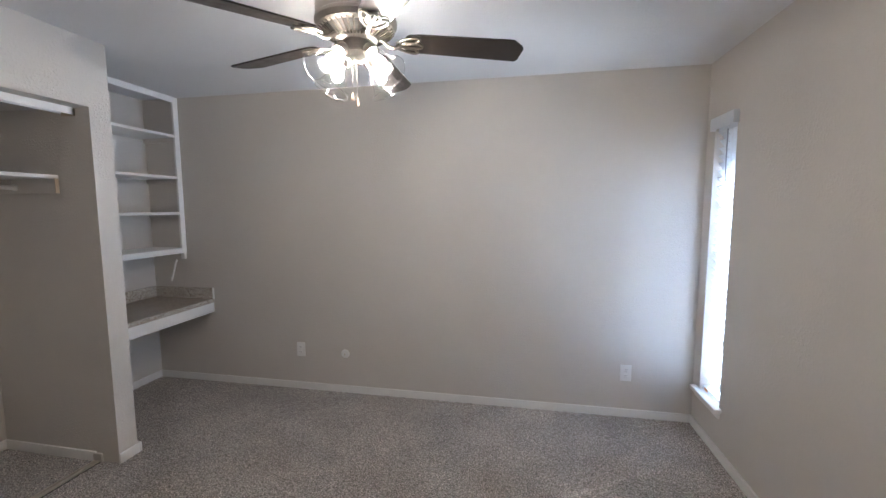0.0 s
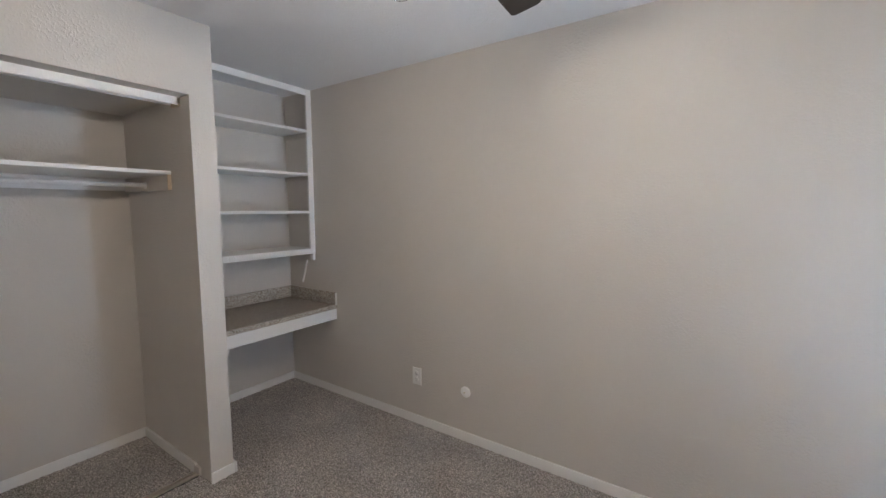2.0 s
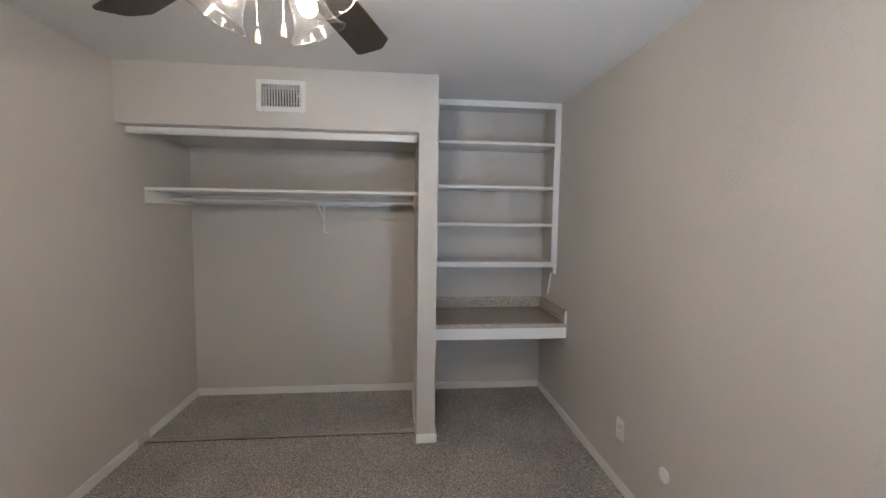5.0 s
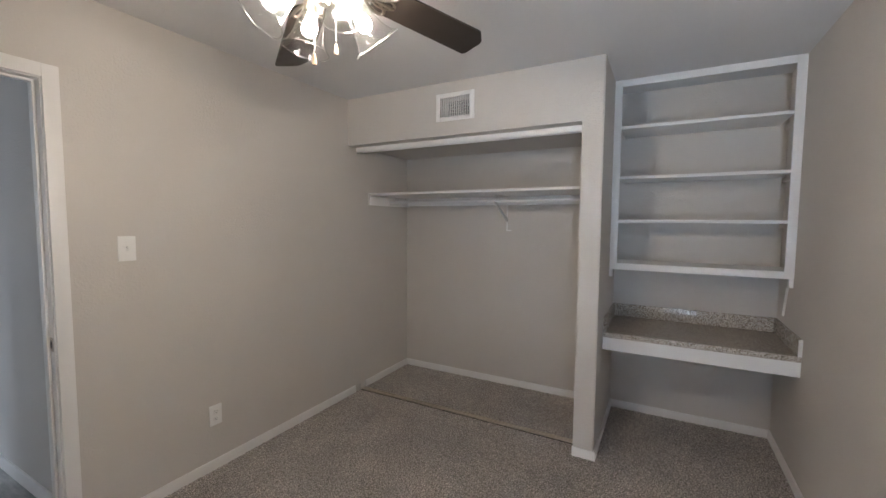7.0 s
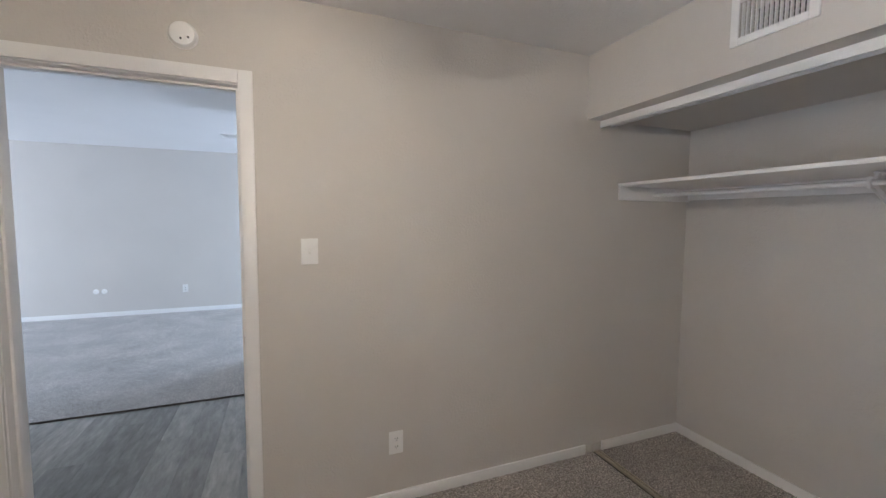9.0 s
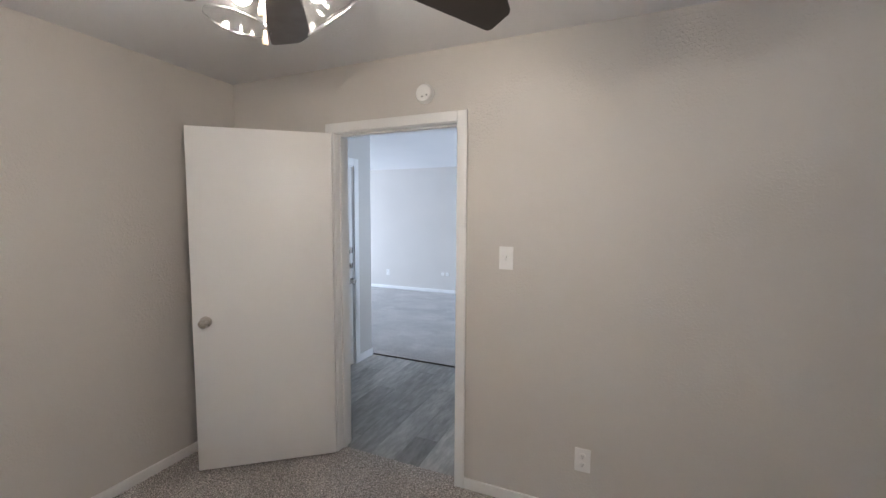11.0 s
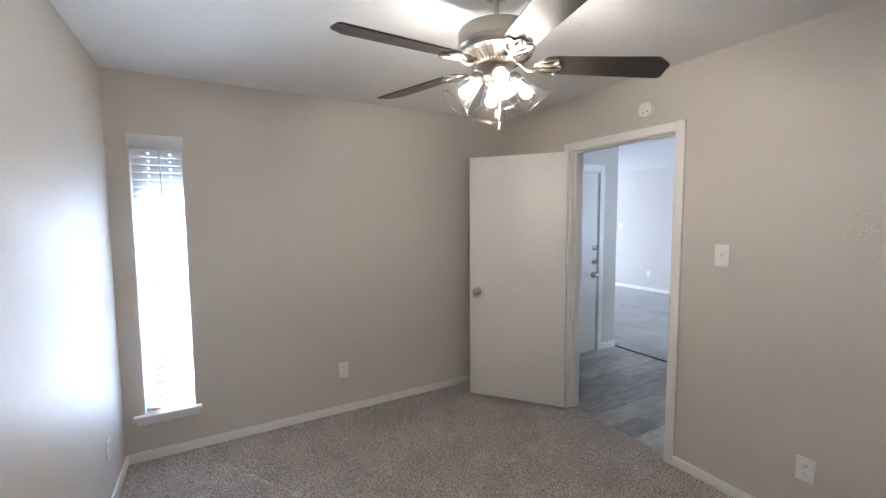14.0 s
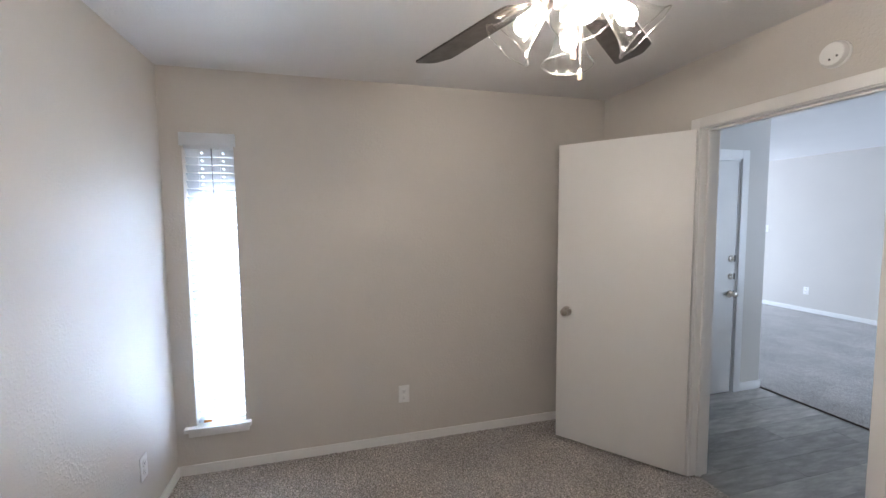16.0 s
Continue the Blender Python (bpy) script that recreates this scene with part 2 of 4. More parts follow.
CORD = satin("white_cord", (0.8, 0.79, 0.77), 0.6)
WOODK = satin("pale_wood_knob", (0.42, 0.31, 0.20), 0.45)
ORANGE = satin("orange_tag", (0.75, 0.30, 0.06), 0.5)
COUNTER = satin("pale_counter_laminate", (0.62, 0.60, 0.57), 0.3, 0.1)
ROOFING = satin("roof_felt", (0.2, 0.19, 0.18), 0.9)


# ---- mesh tools ----
def box(bm, x0, x1, y0, y1, z0, z1, bevel=0.0):
    m = Matrix.Translation(((x0 + x1) / 2, (y0 + y1) / 2, (z0 + z1) / 2)) @ Matrix.Diagonal((abs(x1 - x0), abs(y1 - y0), abs(z1 - z0), 1))
    made = bmesh.ops.create_cube(bm, size=1.0, matrix=m)
    if bevel:
        edges = list({e for v in made["verts"] for e in v.link_edges})
        bmesh.ops.bevel(bm, geom=edges, offset=bevel, segments=2, affect="EDGES", profile=0.6)


def prism(bm, outline, z0, z1, m=Matrix()):
    """An outline in x and y, drawn up from z0 to z1."""
    lo = [bm.verts.new(m @ Vector((x, y, z0))) for x, y in outline]
    hi = [bm.verts.new(m @ Vector((x, y, z1))) for x, y in outline]
    n = len(outline)
    bm.faces.new(lo[::-1])
    bm.faces.new(hi)
    for i in range(n):
        bm.faces.new((lo[i], lo[(i + 1) % n], hi[(i + 1) % n], hi[i]))


def lathe(bm, profile, seg=32, m=Matrix()):
    """A profile of (radius, height) turned round z."""
    rings = []
    for r, z in profile:
        if r < 1e-5:
            rings.append([bm.verts.new(m @ Vector((0, 0, z)))])
        else:
            rings.append([bm.verts.new(m @ Vector((r * math.cos(2 * math.pi * i / seg), r * math.sin(2 * math.pi * i / seg), z))) for i in range(seg)])
    for a, b in zip(rings, rings[1:]):
        for i in range(seg):
            j = (i + 1) % seg
            quad = [a[i % len(a)], a[j % len(a)], b[j % len(b)], b[i % len(b)]]
            face = list(dict.fromkeys(quad))
            if len(face) > 2:
                bm.faces.new(face)


def tube(bm, pts, r, seg=8, closed=False, m=Matrix()):
    pts = [Vector(p) for p in pts]
    n = len(pts)
    rings = []
    for i, p in enumerate(pts):
        a, b = (pts[i - 1], pts[(i + 1) % n]) if closed else (pts[max(0, i - 1)], pts[min(n - 1, i + 1)])
        d = (b - a).normalized()
        side = d.cross(Vector((0, 0, 1)))
        if side.length < 1e-3:
            side = d.cross(Vector((1, 0, 0)))
        side.normalize()
        up = side.cross(d)
        rings.append([bm.verts.new(m @ (p + r * (math.cos(2 * math.pi * k / seg) * side + math.sin(2 * math.pi * k / seg) * up))) for k in range(seg)])
    for i in range(n if closed else n - 1):
        a, b = rings[i], rings[(i + 1) % n]
        for k in range(seg):
            bm.faces.new((a[k], a[(k + 1) % seg], b[(k + 1) % seg], b[k]))
    if not closed:
        bm.faces.new(rings[0][::-1])
        bm.faces.new(rings[-1])


def finish(name, bm, material, smooth=0.0):
    bmesh.ops.recalc_face_normals(bm, faces=bm.faces[:])
    me = bpy.data.meshes.new(name)
    bm.to_mesh(me)
    bm.free()
    me.materials.append(material)
    if smooth:
        me.shade_smooth()
        me.set_sharp_from_angle(angle=radians(smooth))
    return me


def part(name, bm, material, parent, label="", smooth=35.0):
    ob = new(name, finish(name, bm, material, smooth))
    ob.parent = parent
    if label:
        ob["label"] = label
    return ob


def thing(name, bm, material, label, category, group="", smooth=35.0):
    return tagged(new(name, finish(name, bm, material, smooth)), label, category, group)


def structure(name, bm, material, label, category, smooth=35.0):
    return tagged(new(name, finish(name, bm, material, smooth)), label, category, "", "structure")


def empty(name, m, label, category, group="", kind=""):
    ob = tagged(new(name), label, category, group, kind)
    ob.matrix_basis = m
    return ob


def boxes(*rows, bevel=0.0):
    bm = bmesh.new()
    for r in rows:
        box(bm, *r, bevel=bevel)
    return bm


def slab(axis, p0, p1, u0, u1, z0, z1, holes=()):
    """A wall as one closed mesh, with holes (u0, u1, z0, z1) right through it. axis: the one that it faces along."""
    us = sorted({u0, u1, *(h[0] for h in holes), *(h[1] for h in holes)})
    zs = sorted({z0, z1, *(h[2] for h in holes), *(h[3] for h in holes)})
    us, zs = [u for u in us if u0 <= u <= u1], [z for z in zs if z0 <= z <= z1]

    def solid(i, k):
        if not (0 <= i < len(us) - 1 and 0 <= k < len(zs) - 1):
            return False
        u, z = (us[i] + us[i + 1]) / 2, (zs[k] + zs[k + 1]) / 2
        return not any(h[0] < u < h[1] and h[2] < z < h[3] for h in holes)

    bm = bmesh.new()
    cache = {}

    def v(p, u, z):
        key = (p, u, z)
        if key not in cache:
            cache[key] = bm.verts.new((p, u, z) if axis == "x" else (u, p, z))
        return cache[key]

    for i in range(len(us) - 1):
        for k in range(len(zs) - 1):
            if not solid(i, k):
                continue
            a, b, c, d = us[i], us[i + 1], zs[k], zs[k + 1]
            bm.faces.new((v(p0, a, c), v(p0, b, c), v(p0, b, d), v(p0, a, d)))
            bm.faces.new((v(p1, a, c), v(p1, b, c), v(p1, b, d), v(p1, a, d)))
            if not solid(i - 1, k):
                bm.faces.new((v(p0, a, c), v(p1, a, c), v(p1, a, d), v(p0, a, d)))
            if not solid(i + 1, k):
                bm.faces.new((v(p0, b, c), v(p1, b, c), v(p1, b, d), v(p0, b, d)))
            if not solid(i, k - 1):
                bm.faces.new((v(p0, a, c), v(p1, a, c), v(p1, b, c), v(p0, b, c)))
            if not solid(i, k + 1):
                bm.faces.new((v(p0, a, d), v(p1, a, d), v(p1, b, d), v(p0, b, d)))
    return bm


# ---- outside ----
# unseen ground, kept pale to bounce sunlight through the blind onto the ceiling
GROUND = satin("pale_bounce_ground", (0.45, 0.435, 0.41), 0.9, 0.2, 0.3)


def ground_sheet():
    bm = bmesh.new()
    bmesh.ops.create_grid(bm, x_segments=8, y_segments=8, size=120.0, matrix=Matrix.Translation((0, 0, -0.17)))
    return bm


structure("ground", ground_sheet(), GROUND, "unseen pale ground bouncing sunlight up through the blind", "ground")

# ---- bedroom shell ----
WY0, WY1, WZ0, WZ1 = 2.685, 2.962, 0.288, 2.03          # window opening
VY0, VY1, VZ0, VZ1 = 0.948, 1.183, 2.214, 2.347         # air register opening
EW = E + 0.16
structure("wall_north", slab("y", N, N + 0.15, B - 0.15, EW, -0.05, TOP + 0.05), WALL, "greige textured wall with outlets and white baseboard", "wall")
structure("wall_east", slab("x", E, EW, S, N, -0.05, TOP + 0.05, [(WY0, WY1, WZ0, WZ1)]), WALL, "greige textured wall with a narrow tall window", "wall")
structure("wall_south", slab("y", SOUT, S, B - 0.15, EX + 0.15, -0.05, TOP + 0.05, [(DX0 - 0.02, DX1 + 0.02, -0.06, DTOP + 0.02)]), WALL, "greige textured wall with the open doorway", "wall")
structure("wall_west", slab("x", B - 0.15, B, S, N, -0.05, TOP + 0.05), WALL, "greige back wall of closet and alcove", "wall")
structure("wall_closet_header", slab("x", C - 0.11, C, S, STUB0, HEAD, TOP + 0.02, [(VY0, VY1, VZ0, VZ1)]), WALL, "greige wall strip over the open closet", "wall")
bm = boxes((B, C, STUB0, STUB1, -0.05, TOP + 0.02))
bmesh.ops.bevel(bm, geom=[e for e in bm.edges if all(v.co.x > C - 0.01 and v.co.y > STUB1 - 0.01 for v in e.verts)], offset=0.006, segments=3, affect="EDGES")
structure("wall_closet_side", bm, WALL, "greige partition between closet and desk alcove", "wall")
structure("ceiling", boxes((B - 0.15, EW, SOUT, N + 0.15, TOP, TOP + 0.1)), CEIL, "white textured ceiling of the bedroom", "ceiling")
structure("ceiling_closet", boxes((B, C - 0.11, S, STUB0, HEAD + 0.004, HEAD + 0.06)), WALL, "low greige ceiling inside the closet", "ceiling")
# unseen roof; the east overhang is sized to shade the upper slats
structure("roof", boxes((B - 0.3, EW + 0.58, S - 0.2, N + 0.8, TOP + 0.13, TOP + 0.2)), ROOFING, "unseen roof slab, overhang sized to shade the upper blind", "roof")


def tufted(name, x0, x1, y0, y1, z, step, lift, material, label):
    """Carpet as one fine mesh of uneven loops."""
    nx, ny = int((x1 - x0) / step) + 1, int((y1 - y0) / step) + 1
    rng = np.random.default_rng(7)
    gx, gy = np.meshgrid(np.linspace(x0, x1, nx), np.linspace(y0, y1, ny), indexing="ij")
    co = np.empty((nx * ny, 3), np.float32)
    jig = rng.uniform(-0.3, 0.3, (2, nx, ny)) * step
    jig[:, (0, -1), :] = 0
    jig[:, :, (0, -1)] = 0
    co[:, 0], co[:, 1] = (gx + jig[0]).ravel(), (gy + jig[1]).ravel()
    co[:, 2] = z + rng.uniform(-lift, lift, nx * ny)
    i, j = np.meshgrid(np.arange(nx - 1), np.arange(ny - 1), indexing="ij")
    a = (i * ny + j).ravel()
    quads = np.stack([a, a + ny, a + ny + 1, a + 1], 1).astype(np.int32)
    me = bpy.data.meshes.new(name)
    me.vertices.add(len(co))
    me.vertices.foreach_set("co", co.ravel())
    me.loops.add(quads.size)
    me.loops.foreach_set("vertex_index", quads.ravel())
    me.polygons.add(len(quads))
    me.polygons.foreach_set("loop_start", np.arange(0, quads.size, 4, dtype=np.int32))
    me.update(calc_edges=True)
    me.materials.append(material)
    me.shade_smooth()
    return tagged(new(name, me), label, "carpet", "", "structure")


tufted("floor_carpet", B, E, S, N, 0.0, 0.0085, 0.0032, CARPET, "taupe looped carpet with flecks, lightly trodden")
tufted("floor_carpet_threshold", DX0, DX1, 0.028, S, 0.0, 0.0095, 0.0022, CARPET, "taupe carpet running into the doorway")
structure("subfloor", boxes((B - 0.15, 7.7, HALL - 0.15, N + 0.15, -0.12, -0.022)), SUB, "dark subfloor under carpet and planks", "floor")


def baseboard(name, x0, x1, y0, y1, label="white painted baseboard with scuffed top edge", z0=-0.004, h=0.064):
    return structure(name, boxes((x0, x1, y0, y1, z0, z0 + h), bevel=0.004), TRIM, label, "baseboard")


BT = 0.013
baseboard("baseboard_north", B, E, N - BT, N)
baseboard("baseboard_east", E - BT, E, S, N - BT)
baseboard("baseboard_south_west", C - 0.06, DX0 - 0.062, S, S + BT)
baseboard("baseboard_south_east", DX1 + 0.062, E - BT, S, S + BT)
baseboard("baseboard_closet_south", B + BT, C - 0.19, S, S + BT)
baseboard("baseboard_closet_back", B, B + BT, S, STUB0)
baseboard("baseboard_closet_side", B + BT, C - 0.16, STUB0 - BT, STUB0)
baseboard("baseboard_alcove_back", B, B + BT, STUB1, N - BT)
baseboard("baseboard_alcove_side", B + BT, C + BT, STUB1, STUB1 + BT)
baseboard("baseboard_stub", C, C + BT, STUB0 - 0.004, STUB1)


# ---- doorway ----
def casing(name, x0, x1, top, y_face, out, label="white painted door casing"):
    """Three flat boards with a rounded edge round an opening, on the wall face y_face, proud towards out."""
    root = empty(name, Matrix(), label, "door casing", "", "structure")
    w, t = 0.057, 0.016
    ya, yb = sorted((y_face, y_face + out * t))
    part("side_casing", boxes((x0 - w, x0, ya, yb, -0.01, top + w), bevel=0.004), TRIM, root)
    part("side_casing", boxes((x1, x1 + w, ya, yb, -0.01, top + w), bevel=0.004), TRIM, root)
    part("head_casing", boxes((x0, x1, ya, yb, top, top + w), bevel=0.004), TRIM, root)
    return root


casing("trim_doorway", DX0 - 0.004, DX1 + 0.004, DTOP + 0.004, S, 1)
casing("trim_doorway_outer", DX0 - 0.004, DX1 + 0.004, DTOP + 0.004, SOUT, -1)
jamb = empty("door_frame", Matrix(), "white painted door jamb with stop and strike plate", "door frame", "", "structure")
for x0, x1 in ((DX0 - 0.019, DX0), (DX1, DX1 + 0.019)):
    part("jamb_side", boxes((x0, x1, SOUT, S, -0.012, DTOP + 0.019), bevel=0.002), TRIM, jamb)
part("jamb_head", boxes((DX0, DX1, SOUT, S, DTOP, DTOP + 0.019)), TRIM, jamb)
part("door_stop", boxes((DX0, DX0 + 0.011, 0.008, 0.046, -0.01, DTOP), bevel=0.003), TRIM, jamb)
part("door_stop", boxes((DX1 - 0.011, DX1, 0.008, 0.046, -0.01, DTOP), bevel=0.003), TRIM, jamb)
part("door_stop", boxes((DX0 + 0.011, DX1 - 0.011, 0.008, 0.046, DTOP - 0.011, DTOP), bevel=0.003), TRIM, jamb)
part("strike_plate", boxes((DX0, DX0 + 0.002, 0.05, 0.078, 0.90, 0.96), bevel=0.0008), SHINY, jamb, "small metal strike plate")
# dark patch on the plate, coloured as the shade in the hole
part("strike_hole", boxes((DX0 + 0.002, DX0 + 0.003, 0.056, 0.070, 0.915, 0.945)), DARK, jamb, "dark patch for shade in the latch hole")


def knob_mesh(m):
    bm = bmesh.new()
    lathe(bm, [(0, 0), (0.033, 0), (0.033, 0.004), (0.028, 0.009), (0.013, 0.012), (0.011, 0.030), (0.020, 0.038), (0.0265, 0.050), (0.0255, 0.060), (0.017, 0.066), (0, 0.067)], 28, m)
    return bm


# leaf: local x along the leaf from the hinge, y its thickness
leaf = empty("bedroom_door", pose(0.340, 0.098, 0, 0, 0, 38.0), "flat white painted door standing open", "door")
part("leaf_panel", boxes((0.016, 0.812, 0.0, 0.035, 0.018, 2.052), bevel=0.002), DOORP, leaf)
part("door_knob", knob_mesh(pose(0.741, 0.035, 0.925, -90)), SHINY, leaf, "round satin nickel door knob")
part("door_knob", knob_mesh(pose(0.741, 0.0, 0.925, 90)), SHINY, leaf, "round satin nickel door knob")
part("latch_plate", boxes((0.8135, 0.8150, 0.006, 0.029, 0.895, 0.955)), SHINY, leaf, "metal latch plate")
for z in (0.28, 1.82):
    bm = bmesh.new()
    lathe(bm, [(0, z - 0.045), (0.0065, z - 0.045), (0.0065, z + 0.045), (0.004, z + 0.05), (0, z + 0.05)], 12, pose(0.008, 0.034, 0))
    part("hinge", bm, TRIM, leaf, "painted-over butt hinge")

# ---- window and blind ----
win = empty("window_1", Matrix(), "narrow tall window with white frame, bright daylight behind", "window", "", "structure")
part("window_frame", boxes((EW - 0.05, EW - 0.01, WY0, WY0 + 0.035, WZ0, WZ1), (EW - 0.05, EW - 0.01, WY1 - 0.050, WY1, WZ0, WZ1), (EW - 0.05, EW - 0.01, WY0 + 0.035, WY1 - 0.050, WZ0, WZ0 + 0.035), (EW - 0.05, EW - 0.01, WY0 + 0.035, WY1 - 0.050, WZ1 - 0.035, WZ1), (EW - 0.045, EW - 0.015, WY0 + 0.035, WY1 - 0.050, 1.13, 1.16)), TRIM, win)
part("pane", boxes((EW - 0.033, EW - 0.029, WY0 + 0.035, WY1 - 0.050, WZ0 + 0.035, 1.13)), PANE, win)
part("pane", boxes((EW - 0.033, EW - 0.029, WY0 + 0.035, WY1 - 0.050, 1.16, WZ1 - 0.035)), PANE, win)
part("window_sill", boxes((E - 0.038, EW - 0.05, WY0, WY1, WZ0 - 0.008, WZ0 + 0.014), (E - 0.042, E, WY0 - 0.037, WY1 + 0.060, WZ0 - 0.010, WZ0 + 0.016), bevel=0.004), TRIM, win, "white sill board with rounded nose")
part("apron", boxes((E - 0.014, E, WY0 - 0.020, WY1 + 0.043, WZ0 - 0.05, WZ0 - 0.011), bevel=0.004), TRIM, win)

blind = empty("window_blind", Matrix(), "white horizontal slat blind lowered and nearly shut", "blind")
BX = E + 0.042
part("valance", boxes((E - 0.030, E - 0.020, WY0 - 0.012, WY1 + 0.006, 2.004, 2.078), (E - 0.020, E + 0.004, WY0 - 0.012, WY0 - 0.004, 2.004, 2.078), (E - 0.020, E + 0.004, WY1 - 0.002, WY1 + 0.006, 2.004, 2.078), bevel=0.002), SLAT, blind)
part("headrail", boxes((E + 0.018, E + 0.068, WY0 + 0.004, WY1 - 0.004, 1.99, 2.028)), SLAT, blind)
HOLE_Y = (2.752, 2.868)
HW, HL = 0.0062, 0.0070


def slat_mesh():
    """A curved slat 50 mm deep with two cord slots through it."""
    ys = [WY0 + 0.006, HOLE_Y[0] - HW, HOLE_Y[0] + HW, HOLE_Y[1] - HW, HOLE_Y[1] + HW, WY1 - 0.006]
    xs = [-0.025, -0.016, -HL, HL, 0.016, 0.025]
    bm = bmesh.new()
    sag = lambda x: -3.0 * x * x
    grid = [[[bm.verts.new((x, y, sag(x) + dz)) for y in ys] for x in xs] for dz in (-0.0013, 0.0013)]
    hole = lambda i, j: i == 2 and j in (1, 3)
    for i in range(5):
        for j in range(5):
            if hole(i, j):
                for (a, b), (c, d) in (((i, j), (i + 1, j)), ((i + 1, j), (i + 1, j + 1)), ((i + 1, j + 1), (i, j + 1)), ((i, j + 1), (i, j))):
                    bm.faces.new((grid[0][a][b], grid[0][c][d], grid[1][c][d], grid[1][a][b]))
                continue
            for g in grid:
                bm.faces.new((g[i][j], g[i + 1][j], g[i + 1][j + 1], g[i][j + 1]))
            for di, dj, p, q in ((-1, 0, (i, j), (i, j + 1)), (1, 0, (i + 1, j), (i + 1, j + 1)), (0, -1, (i, j), (i + 1, j)), (0, 1, (i, j + 1), (i + 1, j + 1))):
                if not (0 <= i + di < 5 and 0 <= j + dj < 5):
                    bm.faces.new((grid[0][p[0]][p[1]], grid[0][q[0]][q[1]], grid[1][q[0]][q[1]], grid[1][p[0]][p[1]]))
    return finish("slat", bm, SLAT, 40)


slat_data = slat_mesh()
SLATS, STEP = 35, 0.0471
for k in range(SLATS):
    ob = new("slat", slat_data)
    ob.parent = blind
    ob.matrix_basis = pose(BX, 0, 1.972 - k * STEP, 0, 52 + random.uniform(-1.5, 1.5), 0)
zb = 1.972 - SLATS * STEP
part("bottom_rail", boxes((BX - 0.026, BX + 0.026, WY0 + 0.006, WY1 - 0.006, zb - 0.012, zb + 0.006), bevel=0.004), SLAT, blind)
part("cord_tag", boxes((BX - 0.029, BX - 0.0265, 2.880, 2.925, zb - 0.012, zb + 0.003)), ORANGE, blind, "small orange warning tag")
for y in HOLE_Y:
    bm = bmesh.new()
    tube(bm, [(BX - 0.029, y + 0.012, 1.99), (BX - 0.029, y + 0.012, zb)], 0.0008, 5)
    part("ladder_cord", bm, CORD, blind)
bm = bmesh.new()
tube(bm, [(E + 0.004, 2.806, 1.992), (E + 0.003, 2.805, 1.83), (E + 0.004, 2.803, 1.68)], 0.0035, 8)
part("tilt_wand", bm, satin("grey_clear_wand", (0.30, 0.31, 0.33), 0.3), blind, "thin grey tilt wand")


# ---- plates on the walls ----
def plate_root(name, m, label, category):
    """Local x across the wall, y out of the wall, z up."""
    root = empty(name, m, label, category)
    part("cover_plate", boxes((-0.038, 0.038, 0.0, 0.006, -0.0605, 0.0605), bevel=0.003), PLASTIC, root)
    return root


def outlet(m, label):
    root = tagged(plate_root("wall_outlet", m, label, "outlet"), group="wall outlets")
    for z in (-0.0215, 0.0215):
        bm = bmesh.new()
        lathe(bm, [(0, 0.006), (0.0165, 0.006), (0.0165, 0.0085), (0.015, 0.0092), (0, 0.0092)], 20, pose(0, 0, z, -90))
        face = part("receptacle", bm, PLASTIC, root)
        # slots and ground hole are dark pieces coloured as shade, not cut in
        for x in (-0.0063, 0.0063):
            part("slot", boxes((x - 0.0012, x + 0.0012, 0.0093, 0.0097, z - 0.001, z + 0.007)), DARK, face)
        bm = bmesh.new()
        lathe(bm, [(0, 0.0093), (0.0026, 0.0093), (0.0026, 0.0098), (0, 0.0098)], 10, pose(0, 0, z - 0.0075, -90))
        part("ground_hole", bm, DARK, face)
    bm = bmesh.new()
    lathe(bm, [(0, 0.006), (0.003, 0.006), (0.0028, 0.0073), (0, 0.0075)], 10, pose(0, 0, 0, -90))
    part("screw", bm, PLASTIC, root)
    return root


OUT = "white duplex outlet with cover plate low on greige wall"
first = outlet(pose(-1.811, N, 0.343, 0, 0, 180), OUT)
for m in (pose(0.760, N, 0.330, 0, 0, 180), pose(-1.175, S, 0.325), pose(E, 1.671, 0.347, 0, 0, 90)):
    copy_thing(first, m)


def light_switch(m, label):
    root = tagged(plate_root("light_switch", m, label, "switch"), group="light switches")
    part("toggle_slot", boxes((-0.006, 0.006, 0.006, 0.0066, -0.013, 0.013)), CORD, root)
    bm = bmesh.new()
    prism(bm, [(-0.004, 0), (0.004, 0), (0.003, 0.014), (-0.003, 0.014)], -0.005, 0.006, pose(0, 0.006, 0.003, 22))
    part("toggle", bm, PLASTIC, root)
    for z in (-0.030, 0.030):
        bm = bmesh.new()
        lathe(bm, [(0, 0.006), (0.003, 0.006), (0.0028, 0.0072), (0, 0.0075)], 10, pose(0, 0, z, -90))
        part("screw", bm, PLASTIC, root)
    return root


switch = light_switch(pose(-0.762, S, 1.334), "white toggle light switch beside the doorway")

jack = empty("cable_plate", pose(-1.413, N, 0.329, 0, 0, 180), "round white cable plate low on greige wall", "cable plate", "cable plates")
bm = bmesh.new()
lathe(bm, [(0, 0), (0.036, 0), (0.036, 0.004), (0.031, 0.009), (0.014, 0.012), (0, 0.012)], 32, pose(0, 0, 0, -90))
part("dome", bm, PLASTIC, jack)
bm = bmesh.new()
lathe(bm, [(0, 0.012), (0.006, 0.012), (0.006, 0.020), (0, 0.020)], 12, pose(0, 0, 0, -90))
part("socket", bm, STEEL, jack, "dull metal cable socket")

smoke = empty("smoke_detector", pose(-0.286, S, 2.227), "round white smoke detector above the doorway", "smoke detector")
bm = bmesh.new()
